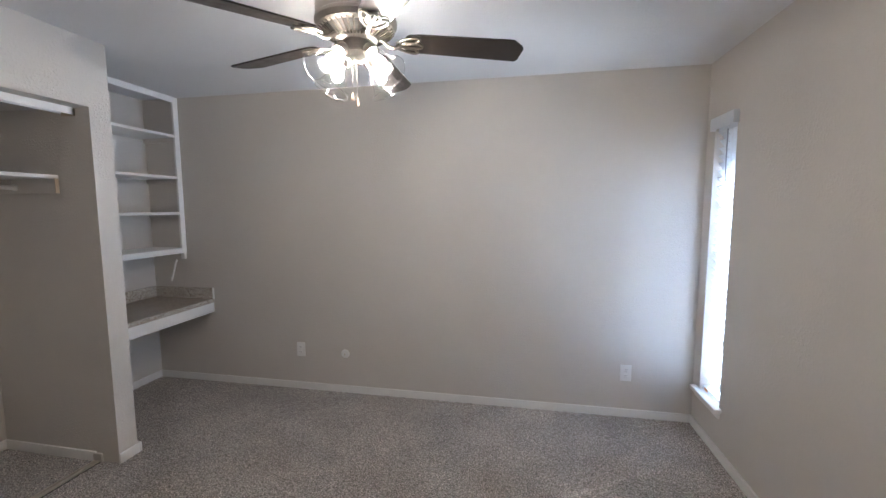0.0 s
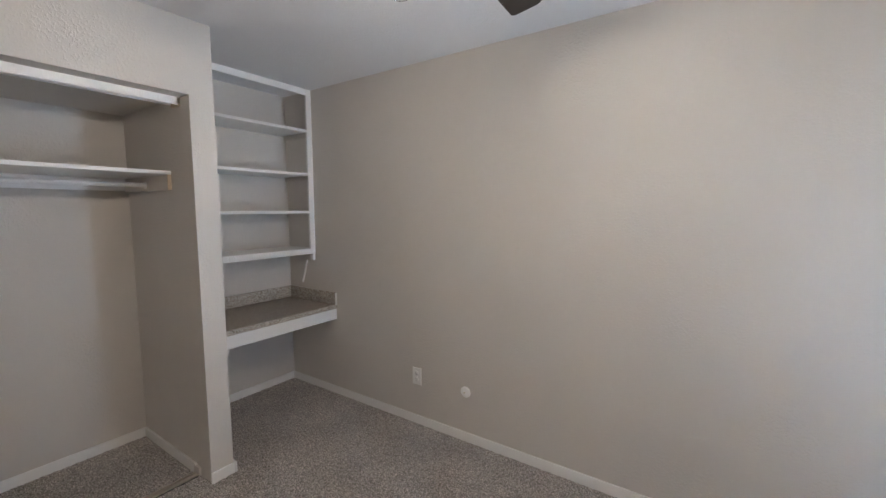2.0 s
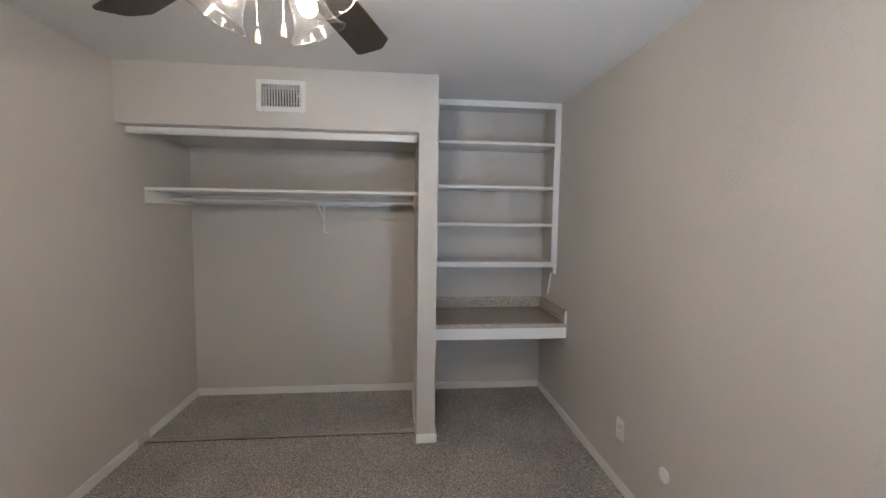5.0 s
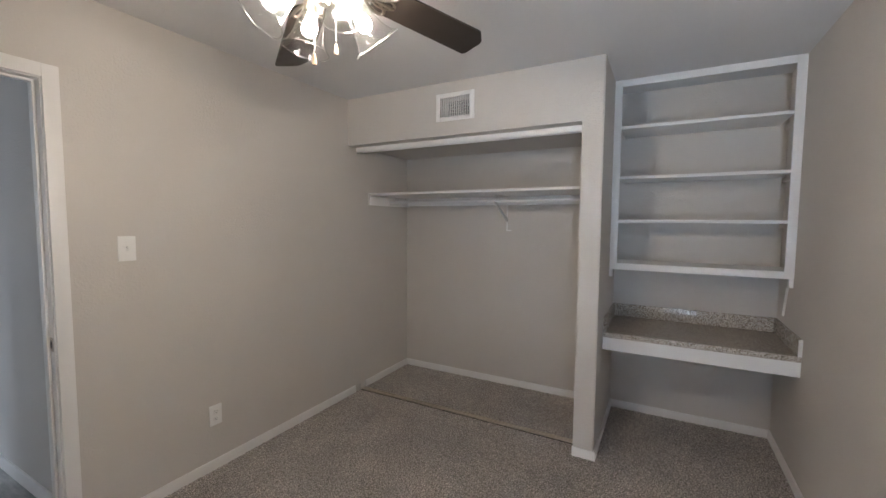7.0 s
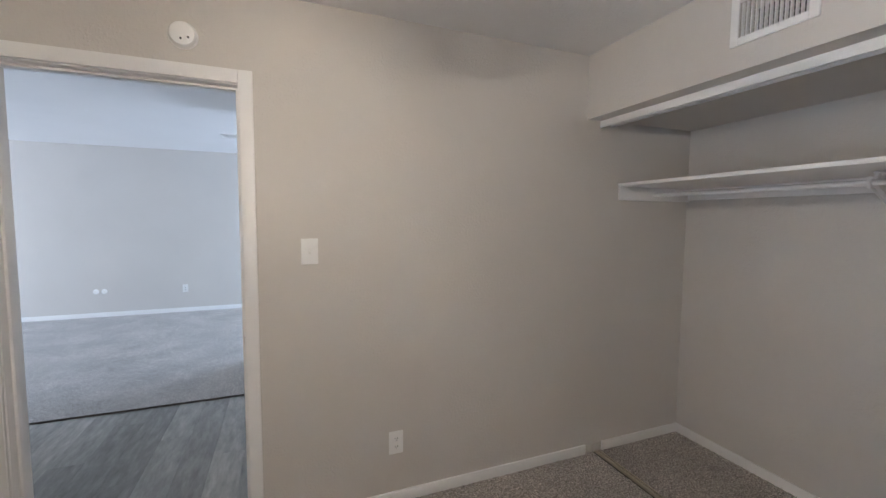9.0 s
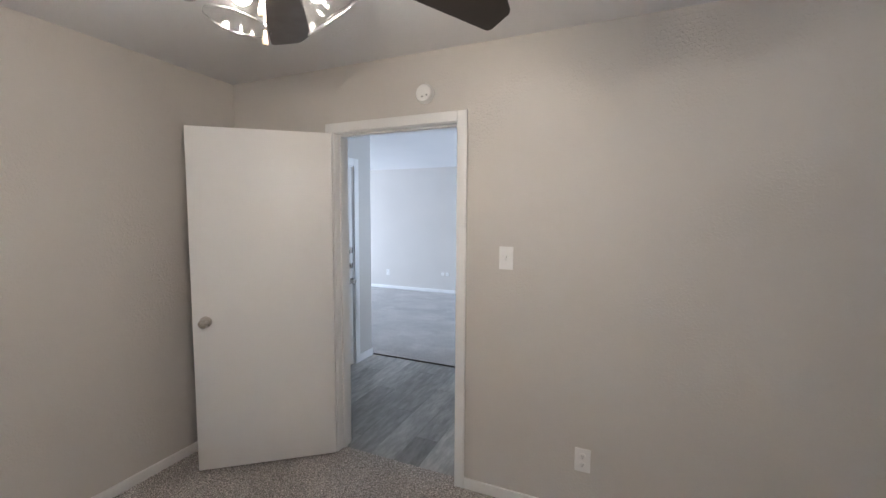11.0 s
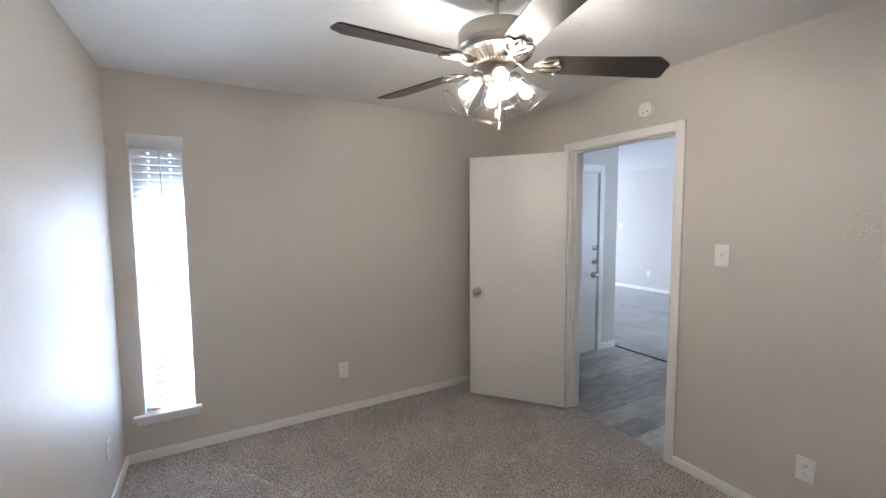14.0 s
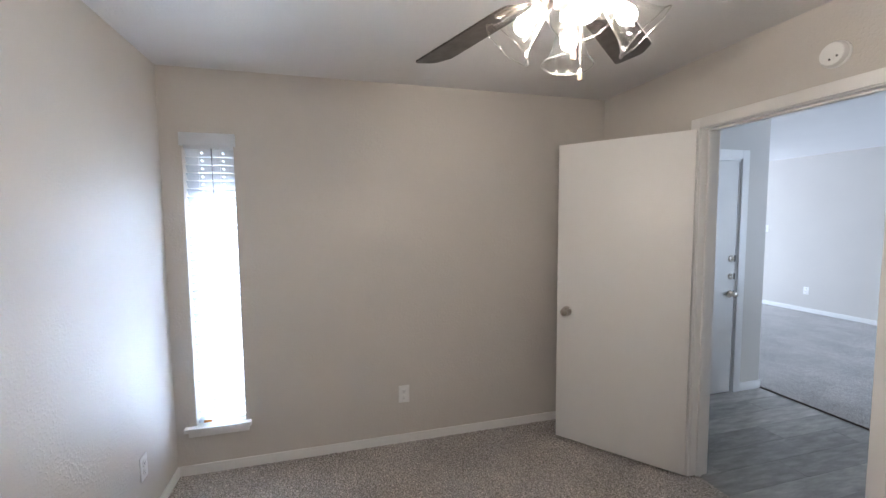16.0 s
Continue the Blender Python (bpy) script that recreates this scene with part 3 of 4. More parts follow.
lathe(bm, [(0, 0), (0.054, 0), (0.054, 0.008), (0.050, 0.011), (0.050, 0.022), (0.044, 0.032), (0.022, 0.036), (0, 0.036)], 40, pose(0, 0, 0, -90))
part("housing", bm, PLASTIC, smoke)
# sensor holes are dark discs coloured as the shade inside
for x, z in ((0.004, -0.022), (-0.022, -0.014)):
    bm = bmesh.new()
    lathe(bm, [(0, 0.032), (0.0042, 0.032), (0.0042, 0.0364), (0, 0.0364)], 12, pose(x, 0, z, -90))
    part("sensor_hole", bm, DARK, smoke)

# ---- air register over the closet ----
reg = empty("air_register", Matrix(), "white louvred air register high on greige wall", "air vent")
part("frame", boxes((C, C + 0.008, VY0 - 0.032, VY0, VZ0 - 0.030, VZ1 + 0.030), (C, C + 0.008, VY1, VY1 + 0.032, VZ0 - 0.030, VZ1 + 0.030), (C, C + 0.008, VY0, VY1, VZ0 - 0.030, VZ0), (C, C + 0.008, VY0, VY1, VZ1, VZ1 + 0.030), bevel=0.0025), PLASTIC, reg)
fin = finish("louvre", boxes((-0.006, 0.006, -0.0022, 0.0022, VZ0, VZ1)), PLASTIC)
for k in range(14):
    ob = new("louvre", fin)
    ob.parent = reg
    ob.matrix_basis = pose(C - 0.006, VY0 + (k + 0.5) * (VY1 - VY0) / 14, 0, 0, 0, -8)
bar = finish("cross_louvre", boxes((-0.004, 0.004, VY0, VY1, -0.001, 0.001)), PLASTIC)
for k in range(6):
    ob = new("cross_louvre", bar)
    ob.parent = reg
    ob.matrix_basis = pose(C - 0.030, 0, VZ0 + (k + 0.5) * (VZ1 - VZ0) / 6, 0, 28, 0)
part("damper_lever", boxes((C - 0.004, C + 0.012, VY1 - 0.016, VY1 - 0.010, 2.272, 2.290), bevel=0.001), PLASTIC, reg, "small white damper lever")
# plate coloured dark for the shade behind the louvres
part("shade_plate", boxes((C - 0.108, C - 0.104, VY0, VY1, VZ0, VZ1)), DUCT_SHADE, reg, "dark plate for the shade behind the louvres")

# ---- closet fittings ----
SHX = -2.605
shelf = empty("closet_shelf", Matrix(), "white board shelf on wall cleats inside the closet", "shelf")
part("board", boxes((B, SHX, S, STUB0, 1.699, 1.719), bevel=0.003), TRIM, shelf)
part("end_cleat", boxes((B, SHX - 0.004, S, S + 0.019, 1.614, 1.699), bevel=0.003), TRIM, shelf)
part("end_cleat", boxes((B, SHX - 0.006, STUB0 - 0.019, STUB0, 1.616, 1.699), bevel=0.002), WALL, shelf, "greige painted cleat")
part("end_grain", boxes((SHX - 0.006, SHX - 0.003, STUB0 - 0.019, STUB0, 1.616, 1.699)), RAWWOOD, shelf, "bare wood cleat end")
part("back_cleat", boxes((B, B + 0.019, S + 0.019, STUB0 - 0.019, 1.625, 1.699), bevel=0.003), TRIM, shelf)
RX, RZ = -2.90, 1.651
rod = empty("closet_rod", Matrix(), "white painted hanging rod under the closet shelf", "clothes rod")
bm = bmesh.new()
tube(bm, [(RX, S + 0.019, RZ), (RX, STUB0 - 0.019, RZ)], 0.0130, 20)
part("pole", bm, TRIM, rod)
for y in (S + 0.019, STUB0 - 0.025):
    bm = bmesh.new()
    tube(bm, [(RX, y, RZ), (RX, y + 0.006, RZ)], 0.020, 20)
    part("end_socket", bm, TRIM, rod)
brk = empty("shelf_bracket", Matrix(), "white pressed metal bracket holding closet shelf and rod", "bracket")
by = 1.155
part("wall_strip", boxes((B, B + 0.006, by - 0.005, by + 0.005, 1.405, 1.625), (B, B + 0.010, by - 0.005, by + 0.040, 1.395, 1.405)), TRIM, brk)
part("top_arm", boxes((B + 0.019, RX - 0.03, by - 0.011, by + 0.011, 1.692, 1.6985)), TRIM, brk)
bm = bmesh.new()
prism(bm, [(B + 0.004, 1.50), (B + 0.004, 1.47), (RX - 0.004, 1.628), (RX + 0.020, 1.625), (RX + 0.030, 1.65), (RX + 0.022, 1.675), (RX + 0.018, 1.645), (RX, 1.637), (RX - 0.022, 1.645), (RX - 0.03, 1.69), (RX - 0.055, 1.69), (RX - 0.04, 1.635)], -0.006, 0.006, Matrix(((1, 0, 0, 0), (0, 0, 1, by), (0, 1, 0, 0), (0, 0, 0, 1))))
part("brace_hook", bm, TRIM, brk)
TX = -2.50
track = empty("closet_top_track", Matrix(), "white sliding door track under the closet header", "door track")
part("fascia", boxes((TX + 0.045, TX + 0.050, S, STUB0, HEAD - 0.040, HEAD + 0.003), bevel=0.001), TRIM, track)
part("channel", boxes((TX - 0.035, TX + 0.045, S, STUB0, HEAD - 0.002, HEAD + 0.003), (TX - 0.035, TX - 0.032, S, STUB0, HEAD - 0.032, HEAD - 0.002), (TX + 0.004, TX + 0.007, S, STUB0, HEAD - 0.028, HEAD - 0.002)), TRIM, track)
part("end_block", boxes((TX - 0.03, TX + 0.05, STUB0 - 0.012, STUB0, HEAD - 0.044, HEAD - 0.002)), RAWWOOD, track, "bare wood end block")
ftrack = empty("closet_floor_track", Matrix(), "worn metal sliding door track on the carpet", "door track")
# solid strip, coloured dark for the shade in the track grooves
part("base_strip", boxes((TX - 0.024, TX + 0.024, S + 0.004, STUB0 - 0.002, -0.004, 0.003)), DARK, ftrack, "dark strip for shade in the track grooves")
part("guide_strip", boxes((TX - 0.008, TX + 0.008, S + 0.004, STUB0 - 0.002, 0.003, 0.009), bevel=0.002), STEEL, ftrack, "pale worn metal guide strip")
for x in (TX - 0.018, TX + 0.018):
    part("rail", boxes((x - 0.0022, x + 0.0022, S + 0.004, STUB0 - 0.002, 0.003, 0.012), bevel=0.001), STEEL, ftrack, "bright worn metal rail")
for y in (S, STUB0 - 0.014):
    part("jamb_stop", boxes((TX - 0.03, TX + 0.03, y + 0.0005, y + 0.0135, 0.0, 0.052), bevel=0.003), WALL, ftrack, "greige painted stop block")

# ---- alcove shelves ----
FX = -2.872
unit = empty("bookcase", Matrix(), "white painted built-in bookcase with empty shelves above desk", "bookcase")
part("stile", boxes((FX - 0.019, FX, STUB1, STUB1 + 0.047, 1.146, TOP), bevel=0.002), TRIM, unit)
part("stile", boxes((FX - 0.019, FX, N - 0.047, N, 1.146, TOP), bevel=0.002), TRIM, unit)
part("top_rail", boxes((FX - 0.019, FX, STUB1 + 0.047, N - 0.047, TOP - 0.046, TOP), bevel=0.002), TRIM, unit)
part("bottom_rail", boxes((FX - 0.019, FX, STUB1 + 0.047, N - 0.047, 1.146, 1.190), bevel=0.002), TRIM, unit)
part("bottom_board", boxes((B, FX - 0.019, STUB1, N, 1.171, 1.190)), BACKP, unit)
for z in (2.142, 1.798, 1.498):
    part("shelf_board", boxes((B, FX - 0.002, STUB1 + 0.0475, N - 0.0475, z - 0.021, z), bevel=0.002), TRIM, unit)
    for y0, y1 in ((STUB1, STUB1 + 0.0185), (N - 0.0185, N)):
        part("cleat", boxes((B, FX - 0.03, y0, y1, z - 0.052, z - 0.021), bevel=0.002), WALL, unit, "greige painted cleat")
for y0, y1 in ((STUB1, STUB1 + 0.02), (N - 0.022, N)):
    part("support_block", boxes((FX - 0.04, FX - 0.005, y0, y1, 1.092, 1.146), bevel=0.003), TRIM, unit)
bm = bmesh.new()
tube(bm, [(-2.975, N - 0.005, 1.08), (-2.995, N - 0.005, 1.045), (-3.010, N - 0.005, 0.99), (-3.030, N - 0.005, 0.935), (-3.045, N - 0.005, 0.895)], 0.008, 8)
thing("wall_cable", bm, TRIM, "short white painted cable stapled to the alcove wall", "cable")

# ---- desk ----
DF = -2.625
desk = empty("built_in_desk", Matrix(), "speckled laminate desk top with white apron in alcove", "desk")
bm = boxes((B, DF - 0.022, STUB1, N, 0.712, 0.745))
part("desktop", bm, DESKTOP, desk)
part("front_edge", boxes((DF - 0.022, DF, STUB1, N, 0.712, 0.7455), bevel=0.004), SPECK, desk, "speckled front edge strip")
part("backsplash", boxes((B, B + 0.019, STUB1, N, 0.745, 0.842), bevel=0.003), SPECK, desk)
part("side_splash", boxes((B + 0.019, DF, N - 0.019, N, 0.745, 0.842), bevel=0.003), SPECK, desk)
part("side_splash", boxes((B + 0.019, DF, STUB1, STUB1 + 0.019, 0.745, 0.842), bevel=0.003), SPECK, desk)
part("end_cap", boxes((DF, DF + 0.0025, N - 0.019, N, 0.745, 0.842)), CORD, desk, "pale laminate end strip")
part("apron", boxes((DF - 0.024, DF - 0.005, STUB1, N, 0.628, 0.712), bevel=0.002), TRIM, desk)

# ---- ceiling fan ----
FANX, FANY, BLADE0, SHADE0 = -0.617, 1.539, 19.8, 63.0
fan = empty("ceiling_fan", pose(FANX, FANY, TOP), "five-blade nickel ceiling fan with four lit glass shades", "ceiling fan")
bm = bmesh.new()
lathe(bm, [(0, 0.0), (0.072, 0.0), (0.074, -0.012), (0.066, -0.030), (0.048, -0.048), (0.030, -0.056), (0, -0.056)], 40)
part("canopy", bm, NICKEL, fan)
bm = bmesh.new()
lathe(bm, [(0, -0.05), (0.024, -0.05), (0.024, -0.060), (0.0115, -0.062), (0.0115, -0.178), (0.022, -0.180), (0, -0.180)], 24)
part("downrod", bm, NICKEL, fan)
bm = bmesh.new()
lathe(bm, [(0, -0.166), (0.07, -0.166), (0.118, -0.170), (0.140, -0.178), (0.148, -0.190), (0.148, -0.235), (0.152, -0.239), (0.152, -0.250), (0.148, -0.254), (0.144, -0.268), (0.134, -0.276), (0.06, -0.278), (0, -0.278)], 64)
motor = part("motor_housing", bm, NICKEL, fan, "brushed nickel motor housing")
# cone coloured near black for the shade behind the vent fins
bm = bmesh.new()
lathe(bm, [(0.128, -0.274), (0.123, -0.279), (0.075, -0.300), (0.072, -0.298), (0.118, -0.274)], 48)
part("vent_cone", bm, DARK, motor, "dark cone for shade behind the vent fins")
rib = bmesh.new()
tube(rib, [(0.138, 0, -0.272), (0.116, 0, -0.286), (0.082, 0, -0.302), (0.070, 0, -0.305)], 0.0034, 6)
rib_me = finish("vent_fin", rib, FINM, 40)
for k in range(40):
    ob = new("vent_fin", rib_me)
    ob.parent = motor
    ob.matrix_basis = pose(0, 0, 0, 0, 0, k * 9)
bm = bmesh.new()
lathe(bm, [(0, -0.296), (0.080, -0.296), (0.082, -0.302), (0.074, -0.308), (0.051, -0.310), (0.051, -0.352), (0.048, -0.362), (0.036, -0.376), (0.020, -0.382), (0.016, -0.391), (0, -0.393)], 48)
part("switch_housing", bm, NICKEL, fan, "brushed nickel switch cup")


def loop(cx, cy, rx, ry, turn, n=22):
    c, s = math.cos(radians(turn)), math.sin(radians(turn))
    return [(cx + c * rx * math.cos(a) - s * ry * math.sin(a), cy + s * rx * math.cos(a) + c * ry * math.sin(a), 0) for a in (2 * math.pi * i / n for i in range(n))]


PITCH = -12
blade_bm = bmesh.new()
R0, R1 = 0.182, 0.648
prism(blade_bm, [(R0, -0.036), (R0 + 0.012, -0.050), (R0 + 0.05, -0.056), (R1 - 0.062, -0.068), (R1 - 0.050, -0.0665), (R1 - 0.008, -0.034), (R1, -0.020), (R1 - 0.002, 0.052), (R1 - 0.006, 0.060), (R1 - 0.014, 0.066), (R0 + 0.05, 0.056), (R0 + 0.012, 0.050), (R0, 0.036)], 0.0, 0.006, pose(0, 0, 0, PITCH))
bmesh.ops.bevel(blade_bm, geom=[e for e in blade_bm.edges if len(e.link_faces) == 2 and e.calc_face_angle(0) > 1.2], offset=0.0015, segments=2, affect="EDGES")
blade_me = finish("blade", blade_bm, BLADE, 30)
iron_bm = bmesh.new()
tilt = pose(0, 0, -0.006, PITCH)
for pts in (loop(0.208, 0.0, 0.040, 0.020, 0), loop(0.192, 0.024, 0.046, 0.017, 24), loop(0.192, -0.024, 0.046, 0.017, -24)):
    tube(iron_bm, pts, 0.0048, 8, True, tilt)
tube(iron_bm, [(0.070, 0, 0.010), (0.095, 0, 0.004), (0.120, 0, -0.016), (0.140, 0, -0.020), (0.160, 0, -0.012), (0.178, 0, -0.006)], 0.0075, 10)
tube(iron_bm, [(0.174, 0, -0.006), (0.246, 0, -0.006)], 0.0045, 8, False, tilt)
iron_me = finish("blade_iron", iron_bm, IRON, 50)
ZB = 2.152 - TOP
DROOP = (0.84, 0.56, 0.2, 3.5, -0.2)     # the blades hang unevenly
for k in range(5):
    b = new("blade", blade_me)
    b.parent = fan
    b.matrix_basis = pose(0, 0, ZB, 0, 0, BLADE0 + 72 * k) @ pose(0, 0, 0, 0, DROOP[k], 0)
    iron = new("blade_iron", iron_me)
    iron.parent = b
    iron["label"] = "looped polished nickel blade bracket"

# light kit
bm = bmesh.new()
lathe(bm, [(0, -0.348), (0.053, -0.348), (0.056, -0.354), (0.052, -0.364), (0.042, -0.372), (0, -0.374)], 40)
part("light_fitter", bm, NICKEL, fan)
shade_bm = bmesh.new()
prof = [(0.0255, 0.0), (0.0285, -0.012), (0.034, -0.030), (0.0405, -0.056), (0.046, -0.080), (0.053, -0.099), (0.063, -0.114), (0.071, -0.122)]
lathe(shade_bm, prof, 40)
outer = [v for v in shade_bm.verts]
for v in outer:
    a = math.atan2(v.co.y, v.co.x)
    depth = max(0.0, (-v.co.z - 0.07) / 0.047)
    v.co.z += 0.0012 * depth * math.cos(6 * a)
shade_me = finish("glass_shade", shade_bm, SHADE, 60)
rim_bm = bmesh.new()
tube(rim_bm, [(0.071 * math.cos(a), 0.071 * math.sin(a), -0.122 + 0.0012 * math.cos(6 * a)) for a in (2 * math.pi * i / 48 for i in range(48))], 0.0014, 6, True)
RIMG = thin_glass("thick_glass_rim", (0.90, 0.90, 0.88), 0.12, 0.12)
rim_me = finish("rim", rim_bm, RIMG, 60)
holder_bm = bmesh.new()
lathe(holder_bm, [(0, 0.034), (0.012, 0.034), (0.022, 0.026), (0.0275, 0.012), (0.0285, -0.006), (0.026, -0.008), (0, -0.006)], 28)
holder_me = finish("shade_holder", holder_bm, NICKEL, 40)
bulb_bm = bmesh.new()
lathe(bulb_bm, [(0, -0.008), (0.012, -0.010), (0.0125, -0.028), (0.017, -0.040), (0.0215, -0.054), (0.022, -0.064), (0.018, -0.076), (0.010, -0.083), (0, -0.085)], 20)
bulb_me = finish("bulb", bulb_bm, BULB, 60)
for k in range(4):
    base = pose(0, 0, 0, 0, 0, SHADE0 + 90 * k)
    m = base @ pose(0.080, 0, -0.364, 0, -42, 0)
    h = new("shade_holder", holder_me)
    h.parent, h.matrix_basis = fan, m
    arm = bmesh.new()
    tube(arm, [(0.040, 0, -0.362), (0.055, 0, -0.356), (0.064, 0, -0.355), (0.072, 0, -0.359)], 0.008, 10, False, base)
    part("lamp_arm", arm, NICKEL, fan)
    g = new("glass_shade", shade_me)
    g.parent, g.matrix_basis = fan, m
    g["label"] = "clear bell-shaped glass shade"
    r = new("rim", rim_me)
    r.parent = g
    u = new("bulb", bulb_me)
    u.parent, u.matrix_basis = fan, m
    u["label"] = "bright warm light bulb"


def pull_chain(x, y, z0, z1):
    bm = bmesh.new()
    steps = int((z0 - z1) / 0.006)
    for i in range(steps):
        bmesh.ops.create_icosphere(bm, subdivisions=1, radius=0.0021, matrix=Matrix.Translation((x, y, z0 - 0.006 * i)))
    c = part("pull_chain", bm, SHINY, fan)
    bm = bmesh.new()
    lathe(bm, [(0, z1), (0.003, z1), (0.0045, z1 - 0.008), (0.0065, z1 - 0.022), (0.0055, z1 - 0.029), (0, z1 - 0.031)], 14, Matrix.Translation((x, y, 0)))
    part("chain_knob", bm, WOODK, c, "pale wooden pull knob")


pull_chain(0.008, -0.024, -0.352, 1.936 - TOP)
pull_chain(-0.030, 0.020, -0.352, 1.968 - TOP)

# ---- entry and living room ----
structure("wall_entry", slab("x", EX, EX + 0.15, VY + 0.02, SOUT, -0.05, LTOP + 0.05, [(-1.295, -0.435, -0.06, 2.055)]), LWALL, "pale wall with the white front door", "wall")
structure("wall_living_north", slab("y", VY + 0.02, VY + 0.17, EX + 0.15, 7.5, -0.05, LTOP + 0.05), LWALL, "pale living room wall", "wall")
structure("wall_living_east", slab("x", 7.5, 7.65, FAR - 0.15, VY + 0.17, -0.05, LTOP + 0.05, [(-4.8, -2.4, 0.3, 2.2)]), LWALL, "pale living room wall with wide window opening", "wall")
structure("wall_living_far", slab("y", FAR - 0.12, FAR, -3.2, 7.5, -0.05, LTOP + 0.05, [(-1.75, 0.012, -0.06, 2.15)]), LWALL, "pale far living room wall with a hall opening", "wall")
structure("wall_kitchen", slab("x", KX - 0.115, KX, -2.68, SOUT, -0.05, LTOP + 0.05, [(-2.73, -1.73, 1.04, 2.12)]), LWALL, "pale half-height kitchen wall with bar opening", "wall")
# unseen wall; its opening is added to go with the dining fill lamp
structure("wall_kitchen_west", slab("x", -3.35, -3.2, HALL - 0.15, SOUT, -0.05, LTOP + 0.05, [(-5.05, -3.55, 0.70, 2.0)]), LWALL, "plain pale unseen dining wall, opening added for the fill lamp", "wall")
structure("wall_hall_side", slab("x", 0.012, 0.132, HALL, FAR - 0.12, -0.05, LTOP + 0.05), LWALL, "pale hall side wall", "wall")
structure("wall_hall_end", slab("y", HALL - 0.15, HALL, -3.2, 0.132, -0.05, LTOP + 0.05, [(-0.90, -0.17, -0.06, 2.10)]), LWALL, "pale hall wall with a white door", "wall")
structure("ceiling_living", boxes((-3.2, 7.5, FAR, SOUT, LTOP, LTOP + 0.1)), CEIL, "white living room ceiling", "ceiling")
structure("ceiling_hall", boxes((-3.2, 0.012, HALL, FAR - 0.12, 2.40, 2.50)), CEIL, "white hall ceiling", "ceiling")
structure("wall_kitchen_back", slab("y", HALL - 0.32, HALL - 0.30, -1.2, 0.2, -0.05, 2.3), LWALL, "plain wall behind the hall door", "wall")

tufted("floor_living_carpet", EX, 7.5, FAR, VY, 0.006, 0.03, 0.002, LCARPET, "pale looped carpet in the living room")
tufted("floor_living_carpet_middle", KX, EX, FAR, VY, 0.006, 0.016, 0.003, LCARPET, "pale looped carpet meeting grey planks")
structure("floor_hall", boxes((-3.2, 0.012, HALL, FAR, -0.02, 0.004), (-3.2, KX, FAR, SOUT, -0.02, 0.004)), LCARPET, "pale carpet of the hall", "carpet")
bm = bmesh.new()
rng = random.Random(4)
tube(bm, [(KX + 0.001 + (EX - KX - 0.002) * i / 60, VY + 0.004 + rng.uniform(-0.003, 0.003), 0.001) for i in range(61)], 0.007, 6)
structure("carpet_edge", bm, EDGE, "dark frayed carpet edge against the planks", "carpet edge")

baseboard("baseboard_living_far", 0.012, 7.5, FAR, FAR + BT, h=0.075)
baseboard("baseboard_living_north", EX + 0.15, 7.5, VY + 0.02 - BT, VY + 0.02, h=0.075)
baseboard("baseboard_entry", EX - BT, EX, VY + 0.02, -1.366, h=0.08, z0=-0.01)
baseboard("baseboard_entry_end", EX - BT, EX + 0.15, VY + 0.02 - BT, VY + 0.02, h=0.08, z0=-0.01)
baseboard("baseboard_kitchen", KX, KX + BT, -2.68, SOUT - 0.018, h=0.08, z0=-0.01)
baseboard("baseboard_kitchen_end", KX - 0.115, KX + BT, -2.68 - BT, -2.68, h=0.075)
baseboard("baseboard_hall_side", 0.012 - BT, 0.012, HALL, FAR - 0.12, h=0.075)
baseboard("baseboard_hall_end", -0.111, -0.001, HALL, HALL + BT, h=0.075)
baseboard("baseboard_hall_end_west", -3.2, -0.96, HALL, HALL + BT, h=0.075)

# front door
fd = empty("front_door", pose(0, 0.04, 0), "white painted front door, shut, with two deadbolts", "door")
part("leaf_panel", boxes((EX + 0.004, EX + 0.046, -1.315, -0.495, -0.004, 2.035), bevel=0.002), DOORP, fd)
for z, r in ((1.195, 0.030), (1.04, 0.028)):
    bm = bmesh.new()
    lathe(bm, [(0, 0), (r, 0), (r, 0.006), (r * 0.8, 0.012), (r * 0.35, 0.013), (r * 0.3, 0.016), (0, 0.016)], 24, pose(EX + 0.004, -1.265, z, 0, -90))
    dead = part("deadbolt", bm, SHINY, fd, "round nickel deadbolt")
    part("thumb_turn", boxes((EX - 0.024, EX - 0.010, -1.269, -1.261, z - 0.014, z + 0.014), bevel=0.002), SHINY, dead)
part("door_knob", knob_mesh(pose(EX + 0.004, -1.265, 0.885, 0, -90)), SHINY, fd, "round nickel door knob")
# thin dark strips on the leaf, coloured as shade in the latch gap
for z in (0.885, 1.04, 1.195):
    part("gap_shade", boxes((EX + 0.001, EX + 0.0037, -1.3145, -1.300, z - 0.028, z + 0.028)), DARK, fd, "dark strip for shade in the latch gap")
fj = empty("trim_front_door", pose(0, 0.04, 0), "white painted casing round the front door", "door casing", "", "structure")
part("side_jamb", boxes((EX, EX + 0.15, -1.335, -1.317, -0.01, 2.055)), TRIM, fj)
part("side_jamb", boxes((EX, EX + 0.15, -0.493, -0.475, -0.01, 2.055)), TRIM, fj)
part("threshold", boxes((EX + 0.050, EX + 0.15, -1.317, -0.493, -0.022, 0.018), bevel=0.004), STEEL, fj, "worn metal threshold under the door")
part("head_jamb", boxes((EX, EX + 0.15, -1.317, -0.493, 2.037, 2.055)), TRIM, fj)
part("side_casing", boxes((EX - 0.016, EX, -1.406, -1.331, -0.01, 2.128), bevel=0.004), TRIM, fj)
part("side_casing", boxes((EX - 0.016, EX, -0.479, -0.404, -0.01, 2.128), bevel=0.004), TRIM, fj)
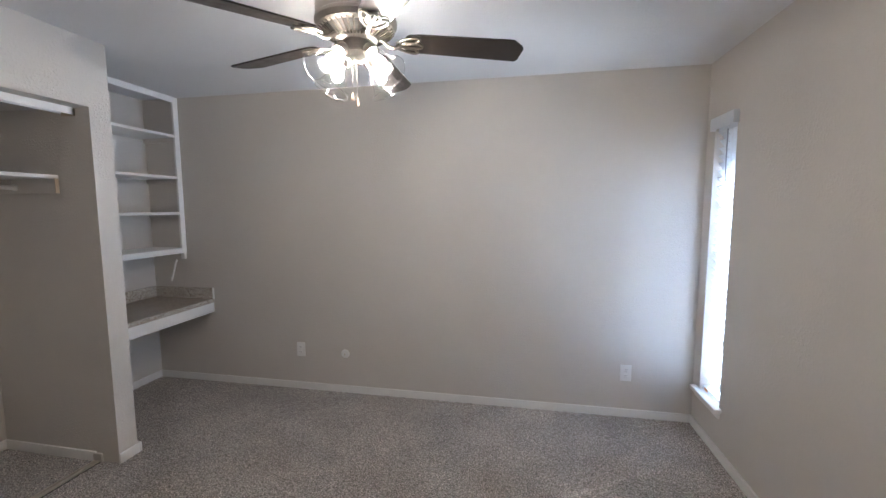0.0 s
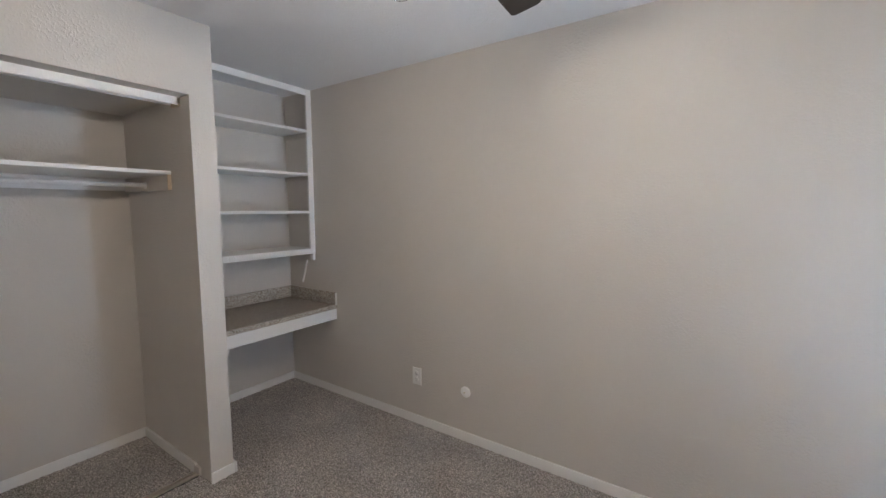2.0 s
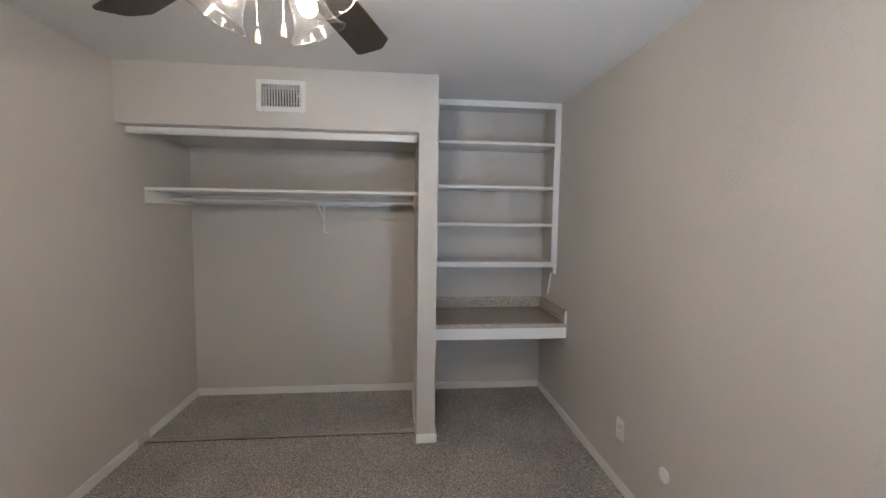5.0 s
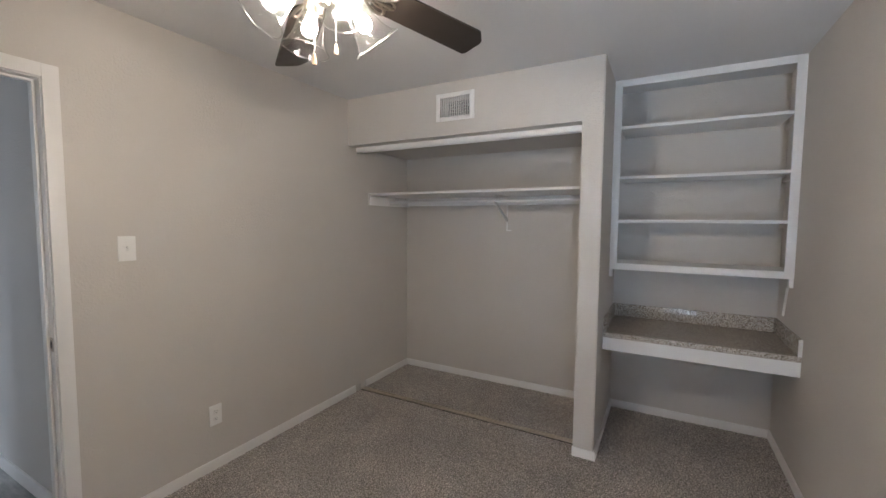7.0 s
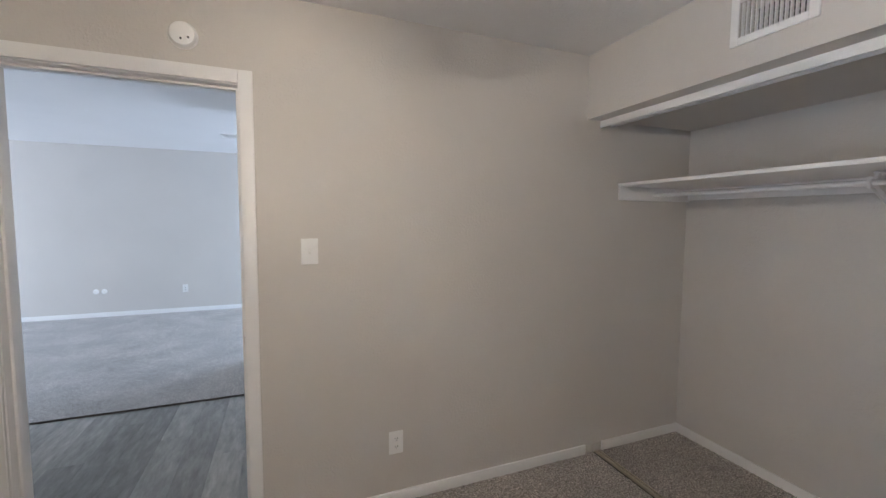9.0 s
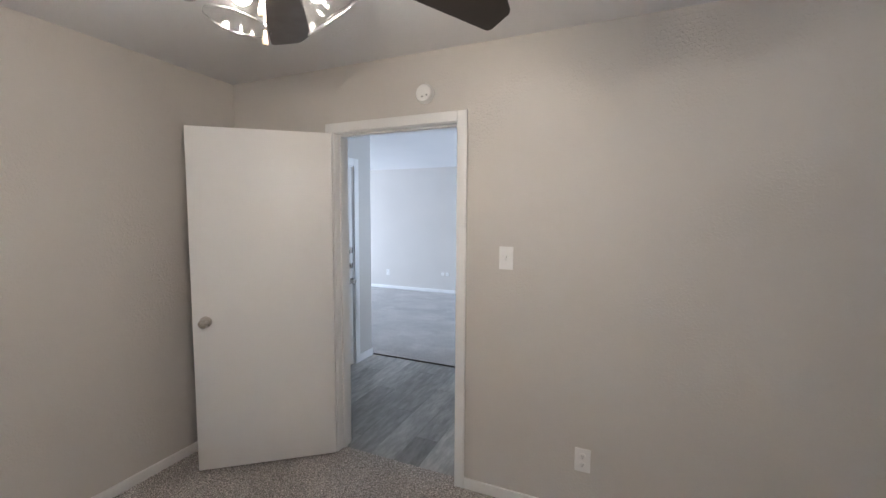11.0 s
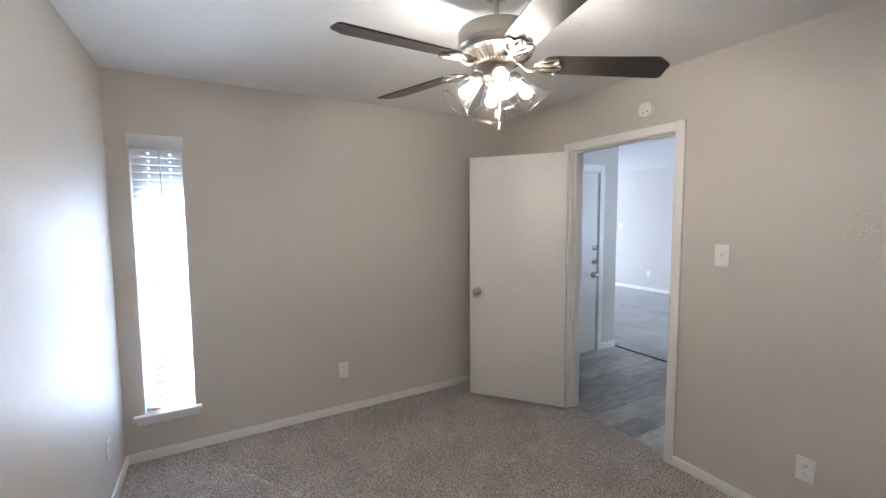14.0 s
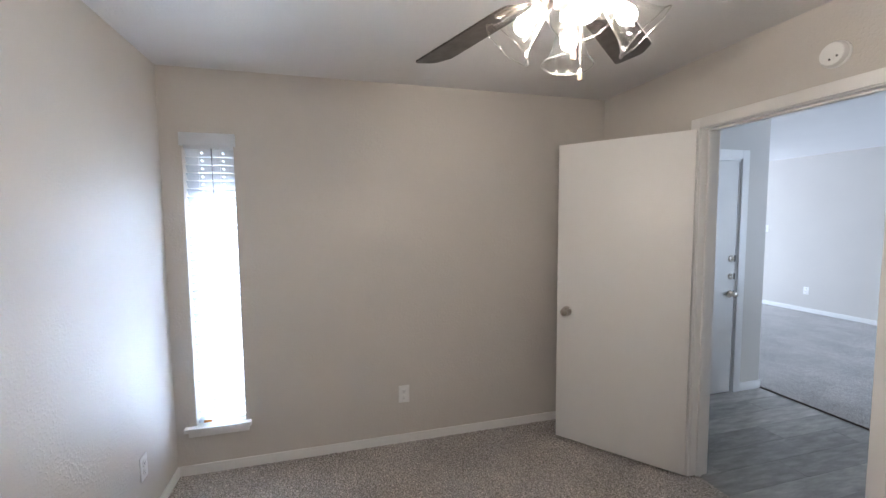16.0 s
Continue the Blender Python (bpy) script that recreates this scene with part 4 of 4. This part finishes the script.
part("head_casing", boxes((EX - 0.016, EX, -1.331, -0.479, 2.053, 2.128), bevel=0.004), TRIM, fj)

# hall door
hd = empty("hall_door", Matrix(), "flat white hall door, shut, with brass knob", "door")
part("leaf_panel", boxes((-0.885, -0.185, HALL - 0.05, HALL - 0.015, 0.02, 2.085), bevel=0.002), DOORP, hd)
part("door_knob", knob_mesh(pose(-0.81, HALL - 0.015, 0.955, -90)), BRASS, hd, "round worn brass knob")
for z in (0.35, 1.85):
    part("hinge", boxes((-0.187, -0.181, HALL - 0.016, HALL - 0.008, z - 0.045, z + 0.045)), TRIM, hd)
casing("trim_hall_door", -0.90, -0.17, 2.10, HALL, 1)

# bar counter
barc = empty("bar_counter", Matrix(), "pale laminate bar top on the half wall", "counter")
part("top", boxes((KX - 0.36, KX + 0.085, -2.80, -1.745, 1.043, 1.085), bevel=0.010), COUNTER, barc)
part("edge_band", boxes((KX + 0.085, KX + 0.089, -2.79, -1.755, 1.046, 1.082)), STEEL, barc, "worn metal edge band")

# thermostat, hall light, living room plates
th = empty("thermostat", pose(-1.15, HALL, 1.46), "small black thermostat on white plate", "thermostat")
part("plate", boxes((-0.06, 0.06, 0, 0.006, -0.045, 0.045), bevel=0.002), PLASTIC, th)
bm = bmesh.new()
lathe(bm, [(0, 0.006), (0.042, 0.006), (0.042, 0.022), (0.038, 0.026), (0, 0.026)], 28, pose(0, 0, 0, -90))
part("dial", bm, DARK, th, "glossy black round dial")
hl = empty("wall_lamp", pose(-1.17, HALL, 1.93), "lit frosted globe wall lamp in the hall", "lamp")
bm = bmesh.new()
lathe(bm, [(0, 0), (0.06, 0), (0.06, 0.012), (0.03, 0.02), (0.03, 0.04), (0, 0.04)], 24, pose(0, 0, 0, -90))
part("base", bm, BRASS, hl)
bm = bmesh.new()
bmesh.ops.create_uvsphere(bm, u_segments=24, v_segments=14, radius=0.075, matrix=Matrix.Translation((0, 0.105, 0)))
part("globe", bm, HALLB, hl, "glowing frosted globe")

for m in (pose(0.804, FAR, 0.375), pose(3.21, FAR, 0.350), pose(KX, -1.55, 0.36, 0, 0, -90)):
    copy_thing(first, m)["label"] = "white duplex outlet low on pale wall"
for x in (1.835, 1.935):
    copy_thing(jack, pose(x, FAR, 0.385))["label"] = "small round white cable plate on pale wall"
for m in (pose(3.886, FAR, 1.344), pose(KX, -1.68, 1.372, 0, 0, -90)):
    copy_thing(switch, m)["label"] = "white toggle light switch on pale wall"

cv = empty("ceiling_vent", pose(-0.08, -3.78, LTOP), "white ceiling air vent in the living room", "air vent")
part("frame", boxes((-0.13, 0.13, -0.10, -0.08, -0.008, 0), (-0.13, 0.13, 0.08, 0.10, -0.008, 0), (-0.13, -0.11, -0.08, 0.08, -0.008, 0), (0.11, 0.13, -0.08, 0.08, -0.008, 0)), PLASTIC, cv)
# backing coloured dark for the shade between the vent slats
part("backing", boxes((-0.11, 0.11, -0.08, 0.08, -0.003, -0.001)), DUCT_SHADE, cv, "dark backing for the shade in the vent")
for k in range(7):
    part("slat", boxes((-0.11, 0.11, -0.072 + 0.022 * k, -0.060 + 0.022 * k, -0.008, -0.005)), PLASTIC, cv)

# ---- planks ----
deck = tagged(new("floor_planks"), "grey weathered wood-look vinyl planks in the entry", "floor", "", "structure")
PW, PL = 0.178, 1.22
plank_cache = {}
col, x = 0, KX
while x < EX - 0.001:
    w = min(PW, EX - x)
    y = SOUT + 0.065 + ((col * 0.371) % 1.0) * PL
    while y > VY:
        y1, y0 = min(y, 0.028), max(y - PL, VY)
        if x < DX0 or x + w > DX1:
            y1 = min(y1, SOUT - 0.001) if (x + w <= DX0 or x >= DX1) else y1
        if y1 - y0 > 0.01:
            key = (round(w, 3), round(y1 - y0, 3))
            if key not in plank_cache:
                b2 = bmesh.new()
                box(b2, 0.0006, w - 0.0006, 0.0006, y1 - y0 - 0.0006, -0.012, -0.006, bevel=0.0009)
                plank_cache[key] = finish("plank", b2, PLANK)
            ob = new("plank", plank_cache[key])
            ob.parent = deck
            ob.location = (x, y0, 0)
        y -= PL
    x += PW
    col += 1
